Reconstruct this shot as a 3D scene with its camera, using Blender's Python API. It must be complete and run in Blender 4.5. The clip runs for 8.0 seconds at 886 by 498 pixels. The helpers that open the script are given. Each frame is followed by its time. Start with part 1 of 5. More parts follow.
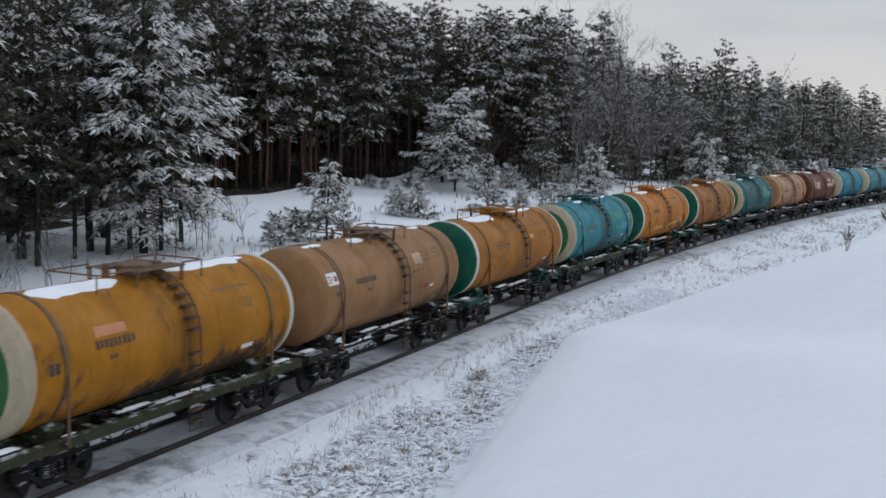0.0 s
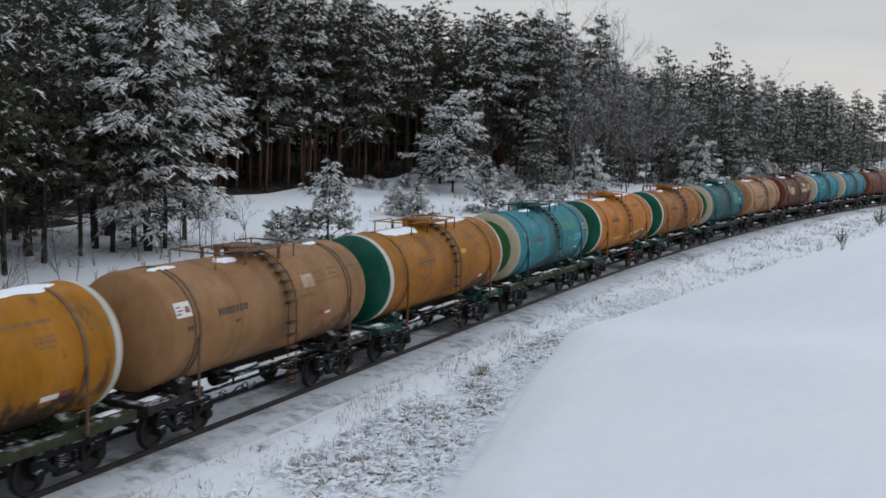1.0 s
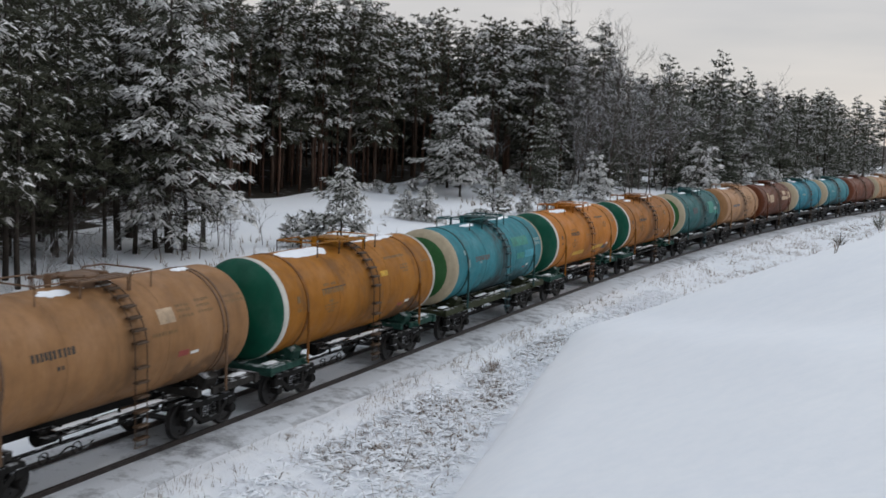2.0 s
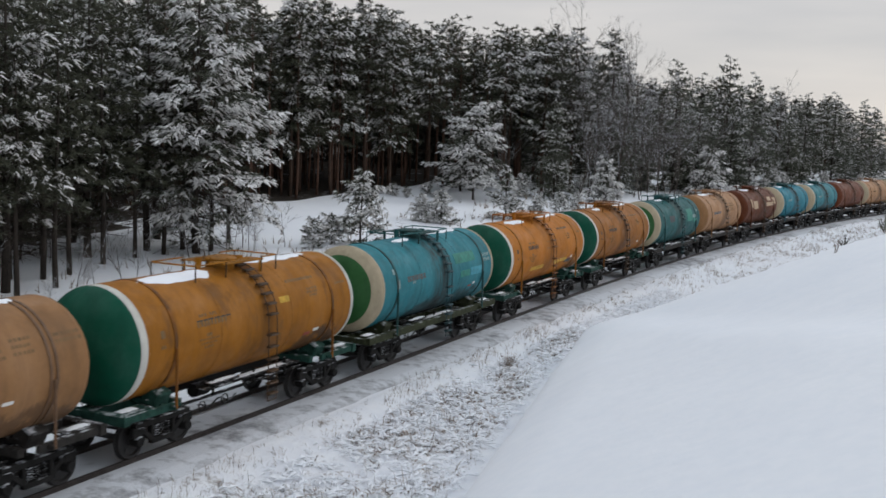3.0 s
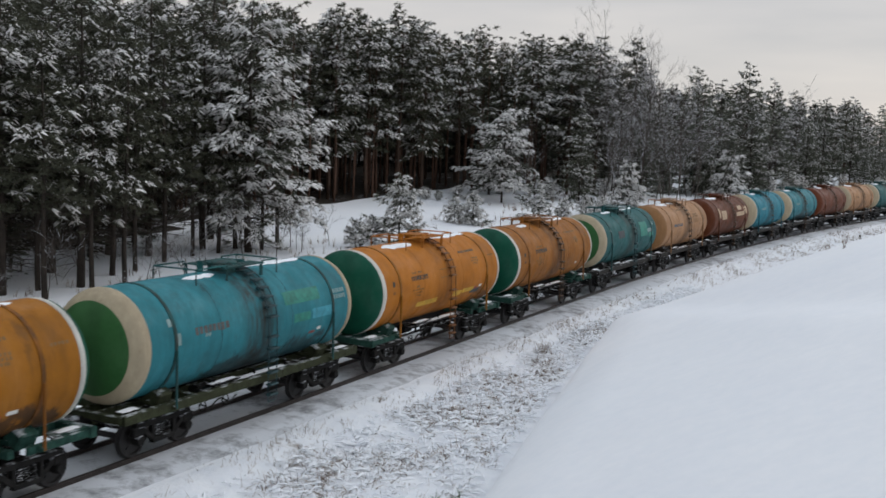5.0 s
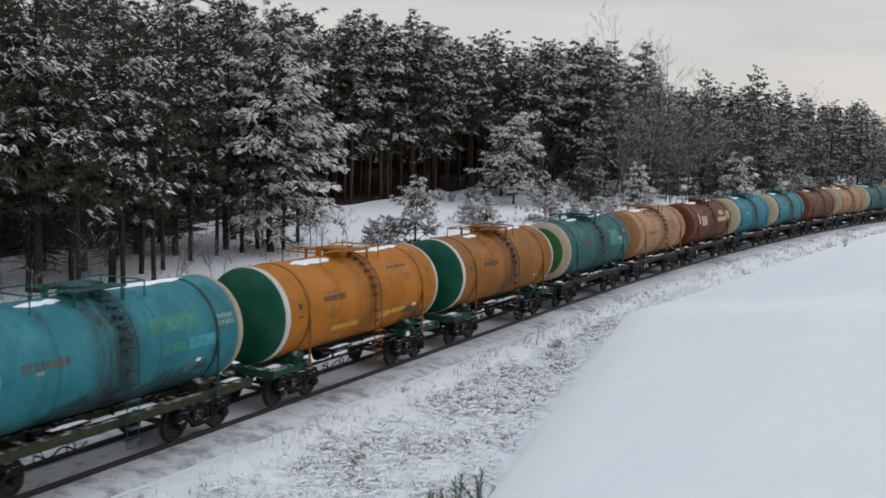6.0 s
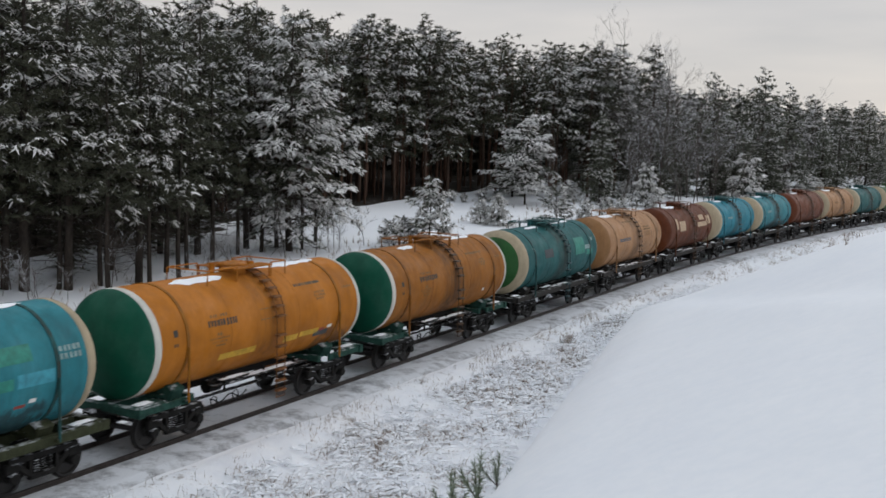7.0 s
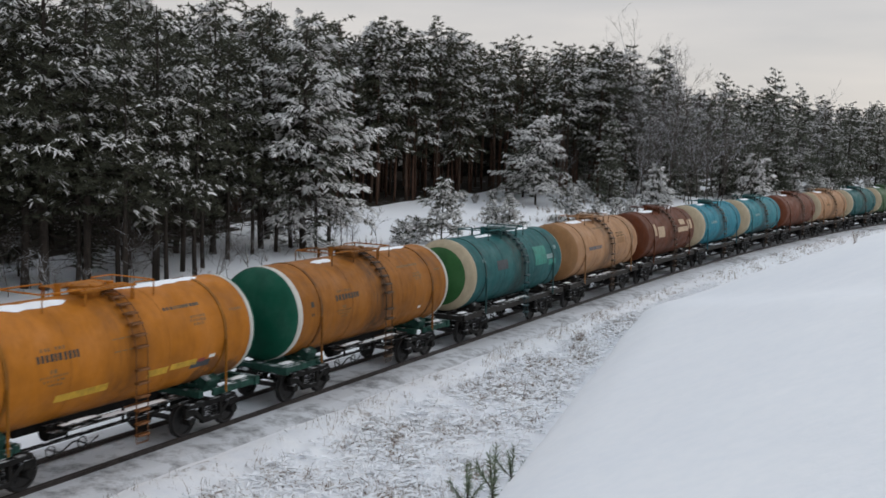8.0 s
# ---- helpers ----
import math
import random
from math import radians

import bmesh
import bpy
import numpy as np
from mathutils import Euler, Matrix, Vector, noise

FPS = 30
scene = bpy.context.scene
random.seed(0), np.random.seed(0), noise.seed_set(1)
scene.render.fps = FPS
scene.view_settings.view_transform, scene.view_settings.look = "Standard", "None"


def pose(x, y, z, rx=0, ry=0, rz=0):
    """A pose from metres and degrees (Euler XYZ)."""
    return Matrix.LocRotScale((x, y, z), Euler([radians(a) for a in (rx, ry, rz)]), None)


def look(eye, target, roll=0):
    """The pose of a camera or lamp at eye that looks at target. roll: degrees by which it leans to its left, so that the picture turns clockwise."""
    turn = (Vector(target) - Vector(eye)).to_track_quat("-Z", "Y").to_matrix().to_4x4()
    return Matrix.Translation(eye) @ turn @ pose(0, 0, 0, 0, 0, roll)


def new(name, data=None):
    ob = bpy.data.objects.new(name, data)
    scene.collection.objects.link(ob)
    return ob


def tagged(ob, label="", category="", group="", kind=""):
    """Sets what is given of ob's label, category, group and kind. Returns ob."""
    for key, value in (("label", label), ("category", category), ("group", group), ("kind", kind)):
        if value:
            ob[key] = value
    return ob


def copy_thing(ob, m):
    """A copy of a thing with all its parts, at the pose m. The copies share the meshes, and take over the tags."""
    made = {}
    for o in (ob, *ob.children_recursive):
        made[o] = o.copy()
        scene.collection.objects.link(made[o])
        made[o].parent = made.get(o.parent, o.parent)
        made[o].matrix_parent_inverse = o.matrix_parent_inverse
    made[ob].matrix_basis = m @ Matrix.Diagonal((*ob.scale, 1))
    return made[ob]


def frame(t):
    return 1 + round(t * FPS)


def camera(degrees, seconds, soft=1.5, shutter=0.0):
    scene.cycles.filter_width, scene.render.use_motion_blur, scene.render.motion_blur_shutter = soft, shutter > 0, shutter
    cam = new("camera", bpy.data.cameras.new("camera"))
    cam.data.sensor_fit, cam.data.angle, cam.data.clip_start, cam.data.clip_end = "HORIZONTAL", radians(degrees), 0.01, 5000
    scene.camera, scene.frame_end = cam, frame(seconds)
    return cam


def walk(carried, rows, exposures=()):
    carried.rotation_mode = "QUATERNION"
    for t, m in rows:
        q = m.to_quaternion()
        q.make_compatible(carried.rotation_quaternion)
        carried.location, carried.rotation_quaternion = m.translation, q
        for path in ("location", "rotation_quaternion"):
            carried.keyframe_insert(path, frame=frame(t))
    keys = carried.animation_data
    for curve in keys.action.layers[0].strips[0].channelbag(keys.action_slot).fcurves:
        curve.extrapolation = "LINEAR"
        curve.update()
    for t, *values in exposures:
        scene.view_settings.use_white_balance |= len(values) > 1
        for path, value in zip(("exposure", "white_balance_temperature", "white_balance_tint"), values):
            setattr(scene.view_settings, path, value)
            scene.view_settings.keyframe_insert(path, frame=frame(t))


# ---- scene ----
# ---------------------------------------------------------------- camera
cam = camera(44.26, 8.0, 1.62, 0.35)
PATH = [
    (0.0, 1.078, 3.719, 8.239, -0.107, -6.678, -1.798), (0.5, 0.900, 3.605, 8.125, -0.349, -6.619, -1.953),
    (1.0, 0.715, 2.995, 8.143, -0.449, -6.528, -2.081), (1.5, 0.519, 2.111, 8.212, -0.426, -6.427, -2.167),
    (3.0, -0.127, -0.939, 8.375, 0.125, -6.176, -2.190), (3.5, -0.351, -1.920, 8.393, 0.384, -6.115, -2.151),
    (4.0, -0.571, -2.879, 8.405, 0.647, -6.062, -2.105), (4.5, -0.780, -3.833, 8.419, 0.905, -6.016, -2.059),
    (6.0, -1.291, -6.794, 8.516, 1.628, -5.899, -1.931), (6.5, -1.409, -7.755, 8.552, 1.868, -5.868, -1.881),
    (7.0, -1.502, -8.591, 8.572, 2.116, -5.840, -1.824), (7.5, -1.572, -9.163, 8.564, 2.368, -5.813, -1.762),
    (8.0, -1.629, -9.275, 8.520, 2.606, -5.778, -1.710)]
walk(cam, [(t, pose(x, y, z, 90 + pitch, roll, yaw)) for t, x, y, z, yaw, pitch, roll in PATH],
     [(0.0, -0.10, 6000.0, 9.0), (1.0, -0.08, 6180.0, 9.0), (1.5, -0.04, 6400.0, 10.0), (3.5, 0.0, 6420.0, 10.0), (8.0, 0.0, 6500.0, 10.0)])

# ---------------------------------------------------------------- sky and light: an overcast winter day
SUN_UP, SUN_ROUND = 32.0, 60.0      # elevation, and bearing clockwise from +y


def sky():
    w = bpy.data.worlds.new("overcast_sky")
    scene.world = w
    w.use_nodes = True
    nt = w.node_tree
    nt.nodes.clear()
    n, l = nt.nodes.new, nt.links.new
    out, bg = n("ShaderNodeOutputWorld"), n("ShaderNodeBackground")
    tex = n("ShaderNodeTexSky")
    tex.sky_type, tex.sun_disc = "NISHITA", False
    tex.sun_elevation, tex.sun_rotation = radians(SUN_UP), radians(SUN_ROUND)
    dim = n("ShaderNodeMix")
    dim.data_type, dim.blend_type = "RGBA", "MULTIPLY"
    dim.inputs[0].default_value = 1.0
    l(tex.outputs[0], dim.inputs[6])
    dim.inputs[7].default_value = (0.10, 0.10, 0.10, 1)
    co, sep = n("ShaderNodeTexCoord"), n("ShaderNodeSeparateXYZ")
    l(co.outputs["Generated"], sep.inputs[0])
    rise = n("ShaderNodeValToRGB")
    e = rise.color_ramp.elements
    e[0].position, e[0].color = 0.02, (0.70, 0.665, 0.64, 1)
    e[1].position, e[1].color = 0.75, (0.80, 0.86, 0.94, 1)
    k = e.new(0.16)
    k.color = (0.615, 0.605, 0.605, 1)
    k = e.new(0.36)
    k.color = (0.57, 0.61, 0.66, 1)
    l(sep.outputs[2], rise.inputs[0])
    mp = n("ShaderNodeMapping")
    mp.inputs["Scale"].default_value = (1.6, 1.6, 9.0)
    l(co.outputs["Generated"], mp.inputs[0])
    noi = n("ShaderNodeTexNoise")
    noi.inputs["Scale"].default_value, noi.inputs["Detail"].default_value = 1.7, 5.0
    l(mp.outputs[0], noi.inputs[0])
    cl = n("ShaderNodeValToRGB")
    e = cl.color_ramp.elements
    e[0].position, e[0].color = 0.30, (0.86, 0.875, 0.90, 1)
    e[1].position, e[1].color = 0.70, (1.16, 1.13, 1.10, 1)
    l(noi.outputs[0], cl.inputs[0])
    mul = n("ShaderNodeMix")
    mul.data_type, mul.blend_type = "RGBA", "MULTIPLY"
    mul.inputs[0].default_value = 1.0
    l(rise.outputs[0], mul.inputs[6])
    l(cl.outputs[0], mul.inputs[7])
    mix = n("ShaderNodeMix")
    mix.data_type = "RGBA"
    mix.inputs[0].default_value = 0.90
    l(dim.outputs[2], mix.inputs[6])
    l(mul.outputs[2], mix.inputs[7])
    l(mix.outputs[2], bg.inputs[0])
    bg.inputs[1].default_value = 1.0
    l(bg.outputs[0], out.inputs[0])
    lamp = bpy.data.lights.new("sun", "SUN")
    lamp.energy, lamp.angle, lamp.color = 0.5, radians(25), (1.0, 0.96, 0.92)
    a, b = radians(SUN_UP), radians(SUN_ROUND)
    way = Vector((math.sin(b) * math.cos(a), math.cos(b) * math.cos(a), math.sin(a)))
    ob = new("sun", lamp)
    ob.matrix_world = look(way * 50, (0, 0, 0))


sky()

# ---------------------------------------------------------------- materials


class Mat:
    """A node material with a Principled shader and short ways to feed it."""

    def __init__(self, name, rough=0.6, metal=0.0, spec=0.4):
        self.m = bpy.data.materials.new(name)
        self.m.use_nodes = True
        self.nt = self.m.node_tree
        self.p = self.nt.nodes["Principled BSDF"]
        self.p.inputs["Roughness"].default_value = rough
        self.p.inputs["Metallic"].default_value = metal
        self.p.inputs["Specular IOR Level"].default_value = spec
        self.co = None

    def node(self, kind):
        return self.nt.nodes.new("ShaderNode" + kind)

    def link(self, a, b):
        self.nt.links.new(a, b)

    def coords(self, scale=(1, 1, 1), geo=False):
        if geo:
            src = self.node("NewGeometry").outputs["Position"]
        else:
            src = self.node("TexCoord").outputs["Object"]
        mp = self.node("Mapping")
        mp.inputs["Scale"].default_value = scale
        self.link(src, mp.inputs[0])
        return mp.outputs[0]

    def noise(self, size, detail=4.0, rough=0.6, stretch=(1, 1, 1), geo=False):
        t = self.node("TexNoise")
        t.inputs["Scale"].default_value, t.inputs["Detail"].default_value = 1.0 / size, detail
        t.inputs["Roughness"].default_value = rough
        self.link(self.coords(stretch, geo), t.inputs["Vector"])
        return t.outputs[0]

    def ramp(self, fac, stops):
        r = self.node("ValToRGB")
        el = r.color_ramp.elements
        for i, (at, c) in enumerate(stops):
            x = el[i] if i < 2 else el.new(at)
            x.position = at
            x.color = (*c, 1) if not isinstance(c, float) else (c, c, c, 1)
        self.link(fac, r.inputs[0])
        return r.outputs[0]

    def mix(self, fac, a, b, blend="MIX"):
        m = self.node("Mix")
        m.data_type, m.blend_type = "RGBA", blend
        for src, at in ((fac, 0), (a, 6), (b, 7)):
            if isinstance(src, (float, int)):
                m.inputs[at].default_value = src
            elif isinstance(src, tuple):
                m.inputs[at].default_value = (*src, 1)
            else:
                self.link(src, m.inputs[at])
        return m.outputs[2]

    def mul(self, a, b, op="MULTIPLY"):
        m = self.node("Math")
        m.operation = op
        for i, s in enumerate((a, b)):
            if isinstance(s, (float, int)):
                m.inputs[i].default_value = s
            else:
                self.link(s, m.inputs[i])
        return m.outputs[0]

    def color(self, c):
        if isinstance(c, tuple):
            self.p.inputs["Base Color"].default_value = (*c, 1)
        else:
            self.link(c, self.p.inputs["Base Color"])
        return self

    def rough(self, r):
        self.link(r, self.p.inputs["Roughness"])
        return self

    def bump(self, h, strength=0.4, dist=0.02):
        b = self.node("Bump")
        b.inputs["Strength"].default_value, b.inputs["Distance"].default_value = strength, dist
        self.link(h, b.inputs["Height"])
        self.link(b.outputs[0], self.p.inputs["Normal"])
        return self


def mat_snow():
    m = Mat("snow", 0.75, 0, 0.25)
    big, fine = m.noise(6.0, 3, geo=True), m.noise(0.35, 5, geo=True)
    c = m.ramp(big, [(0.3, (0.84, 0.86, 0.89)), (0.7, (0.90, 0.91, 0.92))])
    m.color(m.mix(0.25, c, m.ramp(fine, [(0.35, (0.80, 0.83, 0.87)), (0.65, (0.93, 0.93, 0.94))])))
    m.bump(m.noise(0.5, 6, geo=True), 0.35, 0.05)
    return m.m


def mat_verge():
    """Thin snow over flattened dead grass."""
    m = Mat("snowy_grass", 0.85, 0, 0.2)
    snow = m.ramp(m.noise(0.8, 5, geo=True), [(0.3, (0.78, 0.80, 0.84)), (0.7, (0.90, 0.91, 0.92))])
    straw = m.ramp(m.noise(0.06, 4, geo=True), [(0.3, (0.09, 0.065, 0.045)), (0.7, (0.30, 0.23, 0.16))])
    holes = m.mul(m.noise(0.22, 6, 0.75, geo=True), m.noise(2.2, 3, geo=True))
    m.color(m.mix(m.ramp(holes, [(0.32, 0.0), (0.42, 0.85)]), snow, straw))
    m.bump(m.noise(0.18, 6, 0.7, geo=True), 0.8, 0.07)
    return m.m


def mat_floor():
    """Forest floor with thin snow, coloured near-black for the shade under the trees."""
    m = Mat("forest_floor_shade", 0.9, 0, 0.2)
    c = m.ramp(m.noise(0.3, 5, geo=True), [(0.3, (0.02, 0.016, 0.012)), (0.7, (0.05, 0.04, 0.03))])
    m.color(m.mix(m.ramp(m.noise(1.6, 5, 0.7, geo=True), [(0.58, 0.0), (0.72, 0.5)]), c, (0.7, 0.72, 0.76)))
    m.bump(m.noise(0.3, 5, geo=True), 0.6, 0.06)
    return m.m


def mat_ballast():
    """Grey, wind-blown snow over crushed stone."""
    m = Mat("snowy_ballast", 0.85, 0, 0.2)
    a = m.ramp(m.noise(0.05, 3, geo=True), [(0.3, (0.10, 0.10, 0.10)), (0.75, (0.33, 0.33, 0.34))])
    cover = m.mul(m.noise(0.5, 5, 0.7, geo=True), m.noise(4.0, 3, geo=True), "ADD")
    m.color(m.mix(m.ramp(cover, [(0.75, 0.15), (1.1, 0.95)]), a, (0.67, 0.685, 0.71)))
    m.bump(m.noise(0.06, 4, geo=True), 0.7, 0.03)
    return m.m


def mat_paint(name, col, dirt=0.45, stain=0.0, rust=0.15, rough=0.5, stain_col=(0.035, 0.025, 0.018), soot=0.0, seed=0.0, low=None):
    """Old gloss paint on steel: fading, run-down grime, rust spots; stain: spilt oil below the hatch."""
    m = Mat(name, rough, 0, 0.14)
    dark = tuple(c * 0.72 for c in col)
    pale = tuple(min(1, c * 1.12 + 0.02) for c in col)
    base = m.ramp(m.noise(1.7, 4), [(0.3, dark), (0.5, col), (0.72, pale)])
    runs = m.ramp(m.noise(0.5, 5, 0.65, (1.6, 1.0, 0.16)), [(0.42, 0.0), (0.72, 1.0)])
    c = m.mix(m.mul(runs, dirt), base, tuple(v * 0.30 + 0.008 for v in col))
    fine = m.ramp(m.noise(0.12, 5, 0.7), [(0.35, 0.0), (0.75, 1.0)])
    c = m.mix(m.mul(fine, 0.20), c, tuple(v * 0.45 for v in col))
    spots = m.ramp(m.noise(0.32, 6, 0.72), [(0.62, 0.0), (0.70, 1.0)])
    c = m.mix(m.mul(spots, rust), c, (0.10, 0.04, 0.018))
    if soot:
        far = m.node("Mapping")
        far.inputs["Location"].default_value = (seed, seed * 0.7, seed * 1.3)
        far.inputs["Scale"].default_value = (0.9, 0.6, 0.42)
        m.link(m.node("TexCoord").outputs["Object"], far.inputs[0])
        t = m.node("TexNoise")
        t.inputs["Scale"].default_value, t.inputs["Detail"].default_value, t.inputs["Roughness"].default_value = 1.0, 6.0, 0.68
        m.link(far.outputs[0], t.inputs["Vector"])
        c = m.mix(m.mul(m.ramp(t.outputs[0], [(0.58, 0.0), (0.66, 1.0)]), soot), c, (0.03, 0.026, 0.022))
    if stain:
        sep = m.node("SeparateXYZ")
        m.link(m.coords(), sep.inputs[0])
        d = m.mul(sep.outputs[0], sep.outputs[0])
        band = m.ramp(m.mul(d, m.mul(m.noise(0.6, 5, 0.7, (1, 1, 0.3)), 1.6), "MULTIPLY"), [(0.05, 1.0), (0.75, 0.0)])
        gap = m.ramp(m.noise(0.45, 5, 0.7, (1.8, 1.8, 0.25)), [(0.34, 0.15), (0.62, 1.0)])
        c = m.mix(m.mul(m.mul(band, gap), stain), c, stain_col)
    if low:
        # tar and oil that ran down and dried on the lower flank between two places along the tank
        sep = m.node("SeparateXYZ")
        m.link(m.coords(), sep.inputs[0])
        x0, x1, amount = low
        along = m.mul(m.ramp(m.mul(m.mul(sep.outputs[0], -x0, "ADD"), 1 / (x1 - x0)), [(0.0, 0.0), (0.35, 1.0), (0.8, 1.0), (1.0, 0.0)]), 1.0)
        below = m.ramp(m.mul(m.mul(sep.outputs[2], -1.2, "ADD"), 0.5), [(0.05, 1.0), (0.85, 0.0)])
        rag = m.noise(0.55, 6, 0.66, (1.5, 1.5, 0.45))
        mask = m.ramp(m.mul(m.mul(along, below), m.mul(rag, 2.0)), [(0.46, 0.0), (0.60, 1.0)])
        c = m.mix(m.mul(mask, amount), c, (0.022, 0.019, 0.017))
    m.color(c)
    m.rough(m.ramp(m.noise(0.4, 4), [(0.3, rough - 0.08), (0.7, rough + 0.2)]))
    m.bump(m.noise(1.1, 3), 0.25, 0.03)
    return m.m


def mat_plain(name, col, rough=0.6, metal=0.0, vary=0.35, size=0.25):
    m = Mat(name, rough, metal, 0.4)
    m.color(m.ramp(m.noise(size, 5, 0.65), [(0.3, tuple(c * (1 - vary) for c in col)), (0.7, tuple(min(1, c * (1 + vary)) for c in col))]))
    m.bump(m.noise(size * 0.3, 4), 0.3, 0.01)
    return m.m


def mat_under(name, col, snow=0.35):
    """Grimy running gear with snow caught on its upper faces."""
    m = Mat(name, 0.75, 0.0, 0.15)
    c = m.ramp(m.noise(0.2, 5, 0.7), [(0.3, tuple(v * 0.5 for v in col)), (0.7, tuple(v * 1.5 for v in col))])
    sep = m.node("SeparateXYZ")
    m.link(m.node("NewGeometry").outputs["Normal"], sep.inputs[0])
    up = m.ramp(sep.outputs[2], [(0.3, 0.0), (0.75, 1.0)])
    lie = m.ramp(m.noise(0.35, 5, 0.7), [(0.50, 0.0), (0.60, 1.0)])
    m.color(m.mix(m.mul(m.mul(up, lie), snow), c, (0.8, 0.82, 0.85)))
    return m.m


def mat_needles(name, a, b):
    m = Mat(name, 0.65, 0, 0.25)
    g = m.node("NewGeometry").outputs["Random Per Island"]
    o = m.node("ObjectInfo").outputs["Random"]
    c = m.ramp(g, [(0.0, a), (1.0, b)])
    m.color(m.mix(m.mul(o, 0.35), c, tuple(v * 0.6 for v in a)))
    return m.m


def mat_treesnow():
    m = Mat("bough_snow", 0.8, 0, 0.2)
    g = m.node("NewGeometry").outputs["Random Per Island"]
    m.color(m.ramp(g, [(0.0, (0.50, 0.49, 0.475)), (1.0, (0.88, 0.865, 0.845))]))
    return m.m


def mat_bark(name, low, high, snow=0.0):
    m = Mat(name, 0.85, 0, 0.2)
    c = m.ramp(m.noise(0.25, 5, 0.7, (1, 1, 0.3)), [(0.3, low), (0.7, high)])
    if snow:
        sep = m.node("SeparateXYZ")
        m.link(m.node("NewGeometry").outputs["Normal"], sep.inputs[0])
        c = m.mix(m.mul(m.ramp(sep.outputs[2], [(0.25, 0.0), (0.6, 1.0)]), snow), c, (0.72, 0.74, 0.78))
    m.color(c)
    m.bump(m.noise(0.1, 4, 0.7, (1, 1, 0.3)), 0.6, 0.03)
    return m.m


def mat_straw():
    m = Mat("dead_grass", 0.85, 0, 0.2)
    g = m.node("NewGeometry").outputs["Random Per Island"]
    m.color(m.ramp(g, [(0.0, (0.085, 0.060, 0.045)), (0.5, (0.25, 0.185, 0.14)), (1.0, (0.48, 0.41, 0.34))]))
    return m.m


SNOW, VERGE, FLOOR_SHADE, BALLAST = mat_snow(), mat_verge(), mat_floor(), mat_ballast()
BOUGH, STRAW = mat_treesnow(), mat_straw()
NEEDLE = mat_needles("pine_needles", (0.040, 0.044, 0.028), (0.115, 0.116, 0.078))
NEEDLE_FROST = mat_needles("frosted_needles", (0.060, 0.070, 0.048), (0.185, 0.190, 0.145))
# near-black needles: the wood's inner shade put into the filler spruces' colour
NEEDLE_SHADE = mat_needles("shade_dark_needles", (0.016, 0.018, 0.014), (0.038, 0.040, 0.030))
NEEDLE_YOUNG = mat_needles("young_needles", (0.12, 0.16, 0.105), (0.28, 0.32, 0.22))
BARK = mat_bark("pine_bark", (0.03, 0.022, 0.017), (0.10, 0.06, 0.042))
BARK_RED = mat_bark("reddish_bark", (0.05, 0.029, 0.021), (0.15, 0.080, 0.054))
BARK_DARK = mat_bark("dark_bark", (0.02, 0.017, 0.014), (0.07, 0.055, 0.045))
TWIG = mat_bark("snowy_twig", (0.06, 0.05, 0.044), (0.15, 0.128, 0.112), 0.9)
RAIL = mat_plain("rail_steel", (0.055, 0.045, 0.04), 0.5, 0.6)
GRIME = mat_under("running_gear", (0.012, 0.011, 0.010), 0.65)
WHEEL = mat_plain("wheel_steel", (0.014, 0.012, 0.011), 0.6, 0.0)
BLACK = mat_plain("black_lettering", (0.035, 0.028, 0.02), 0.6)
FADED = mat_plain("faded_lettering", (0.16, 0.09, 0.03), 0.6)
PALE = mat_plain("pale_lettering", (0.20, 0.29, 0.28), 0.6)
WHITE = mat_paint("white_band", (0.62, 0.60, 0.54), 0.35, 0, 0.1)
CREAM = mat_paint("cream_band", (0.45, 0.37, 0.25), 0.4, 0, 0.15)
GREEN = mat_paint("green_dome", (0.003, 0.075, 0.042), 0.3, 0, 0.05)
MOSS = mat_paint("moss_green_dome", (0.035, 0.12, 0.035), 0.35, 0, 0.1)
RED = mat_plain("red_paint", (0.24, 0.04, 0.03))
YELLOW = mat_plain("yellow_primer", (0.50, 0.29, 0.02))

# ---------------------------------------------------------------- mesh helpers


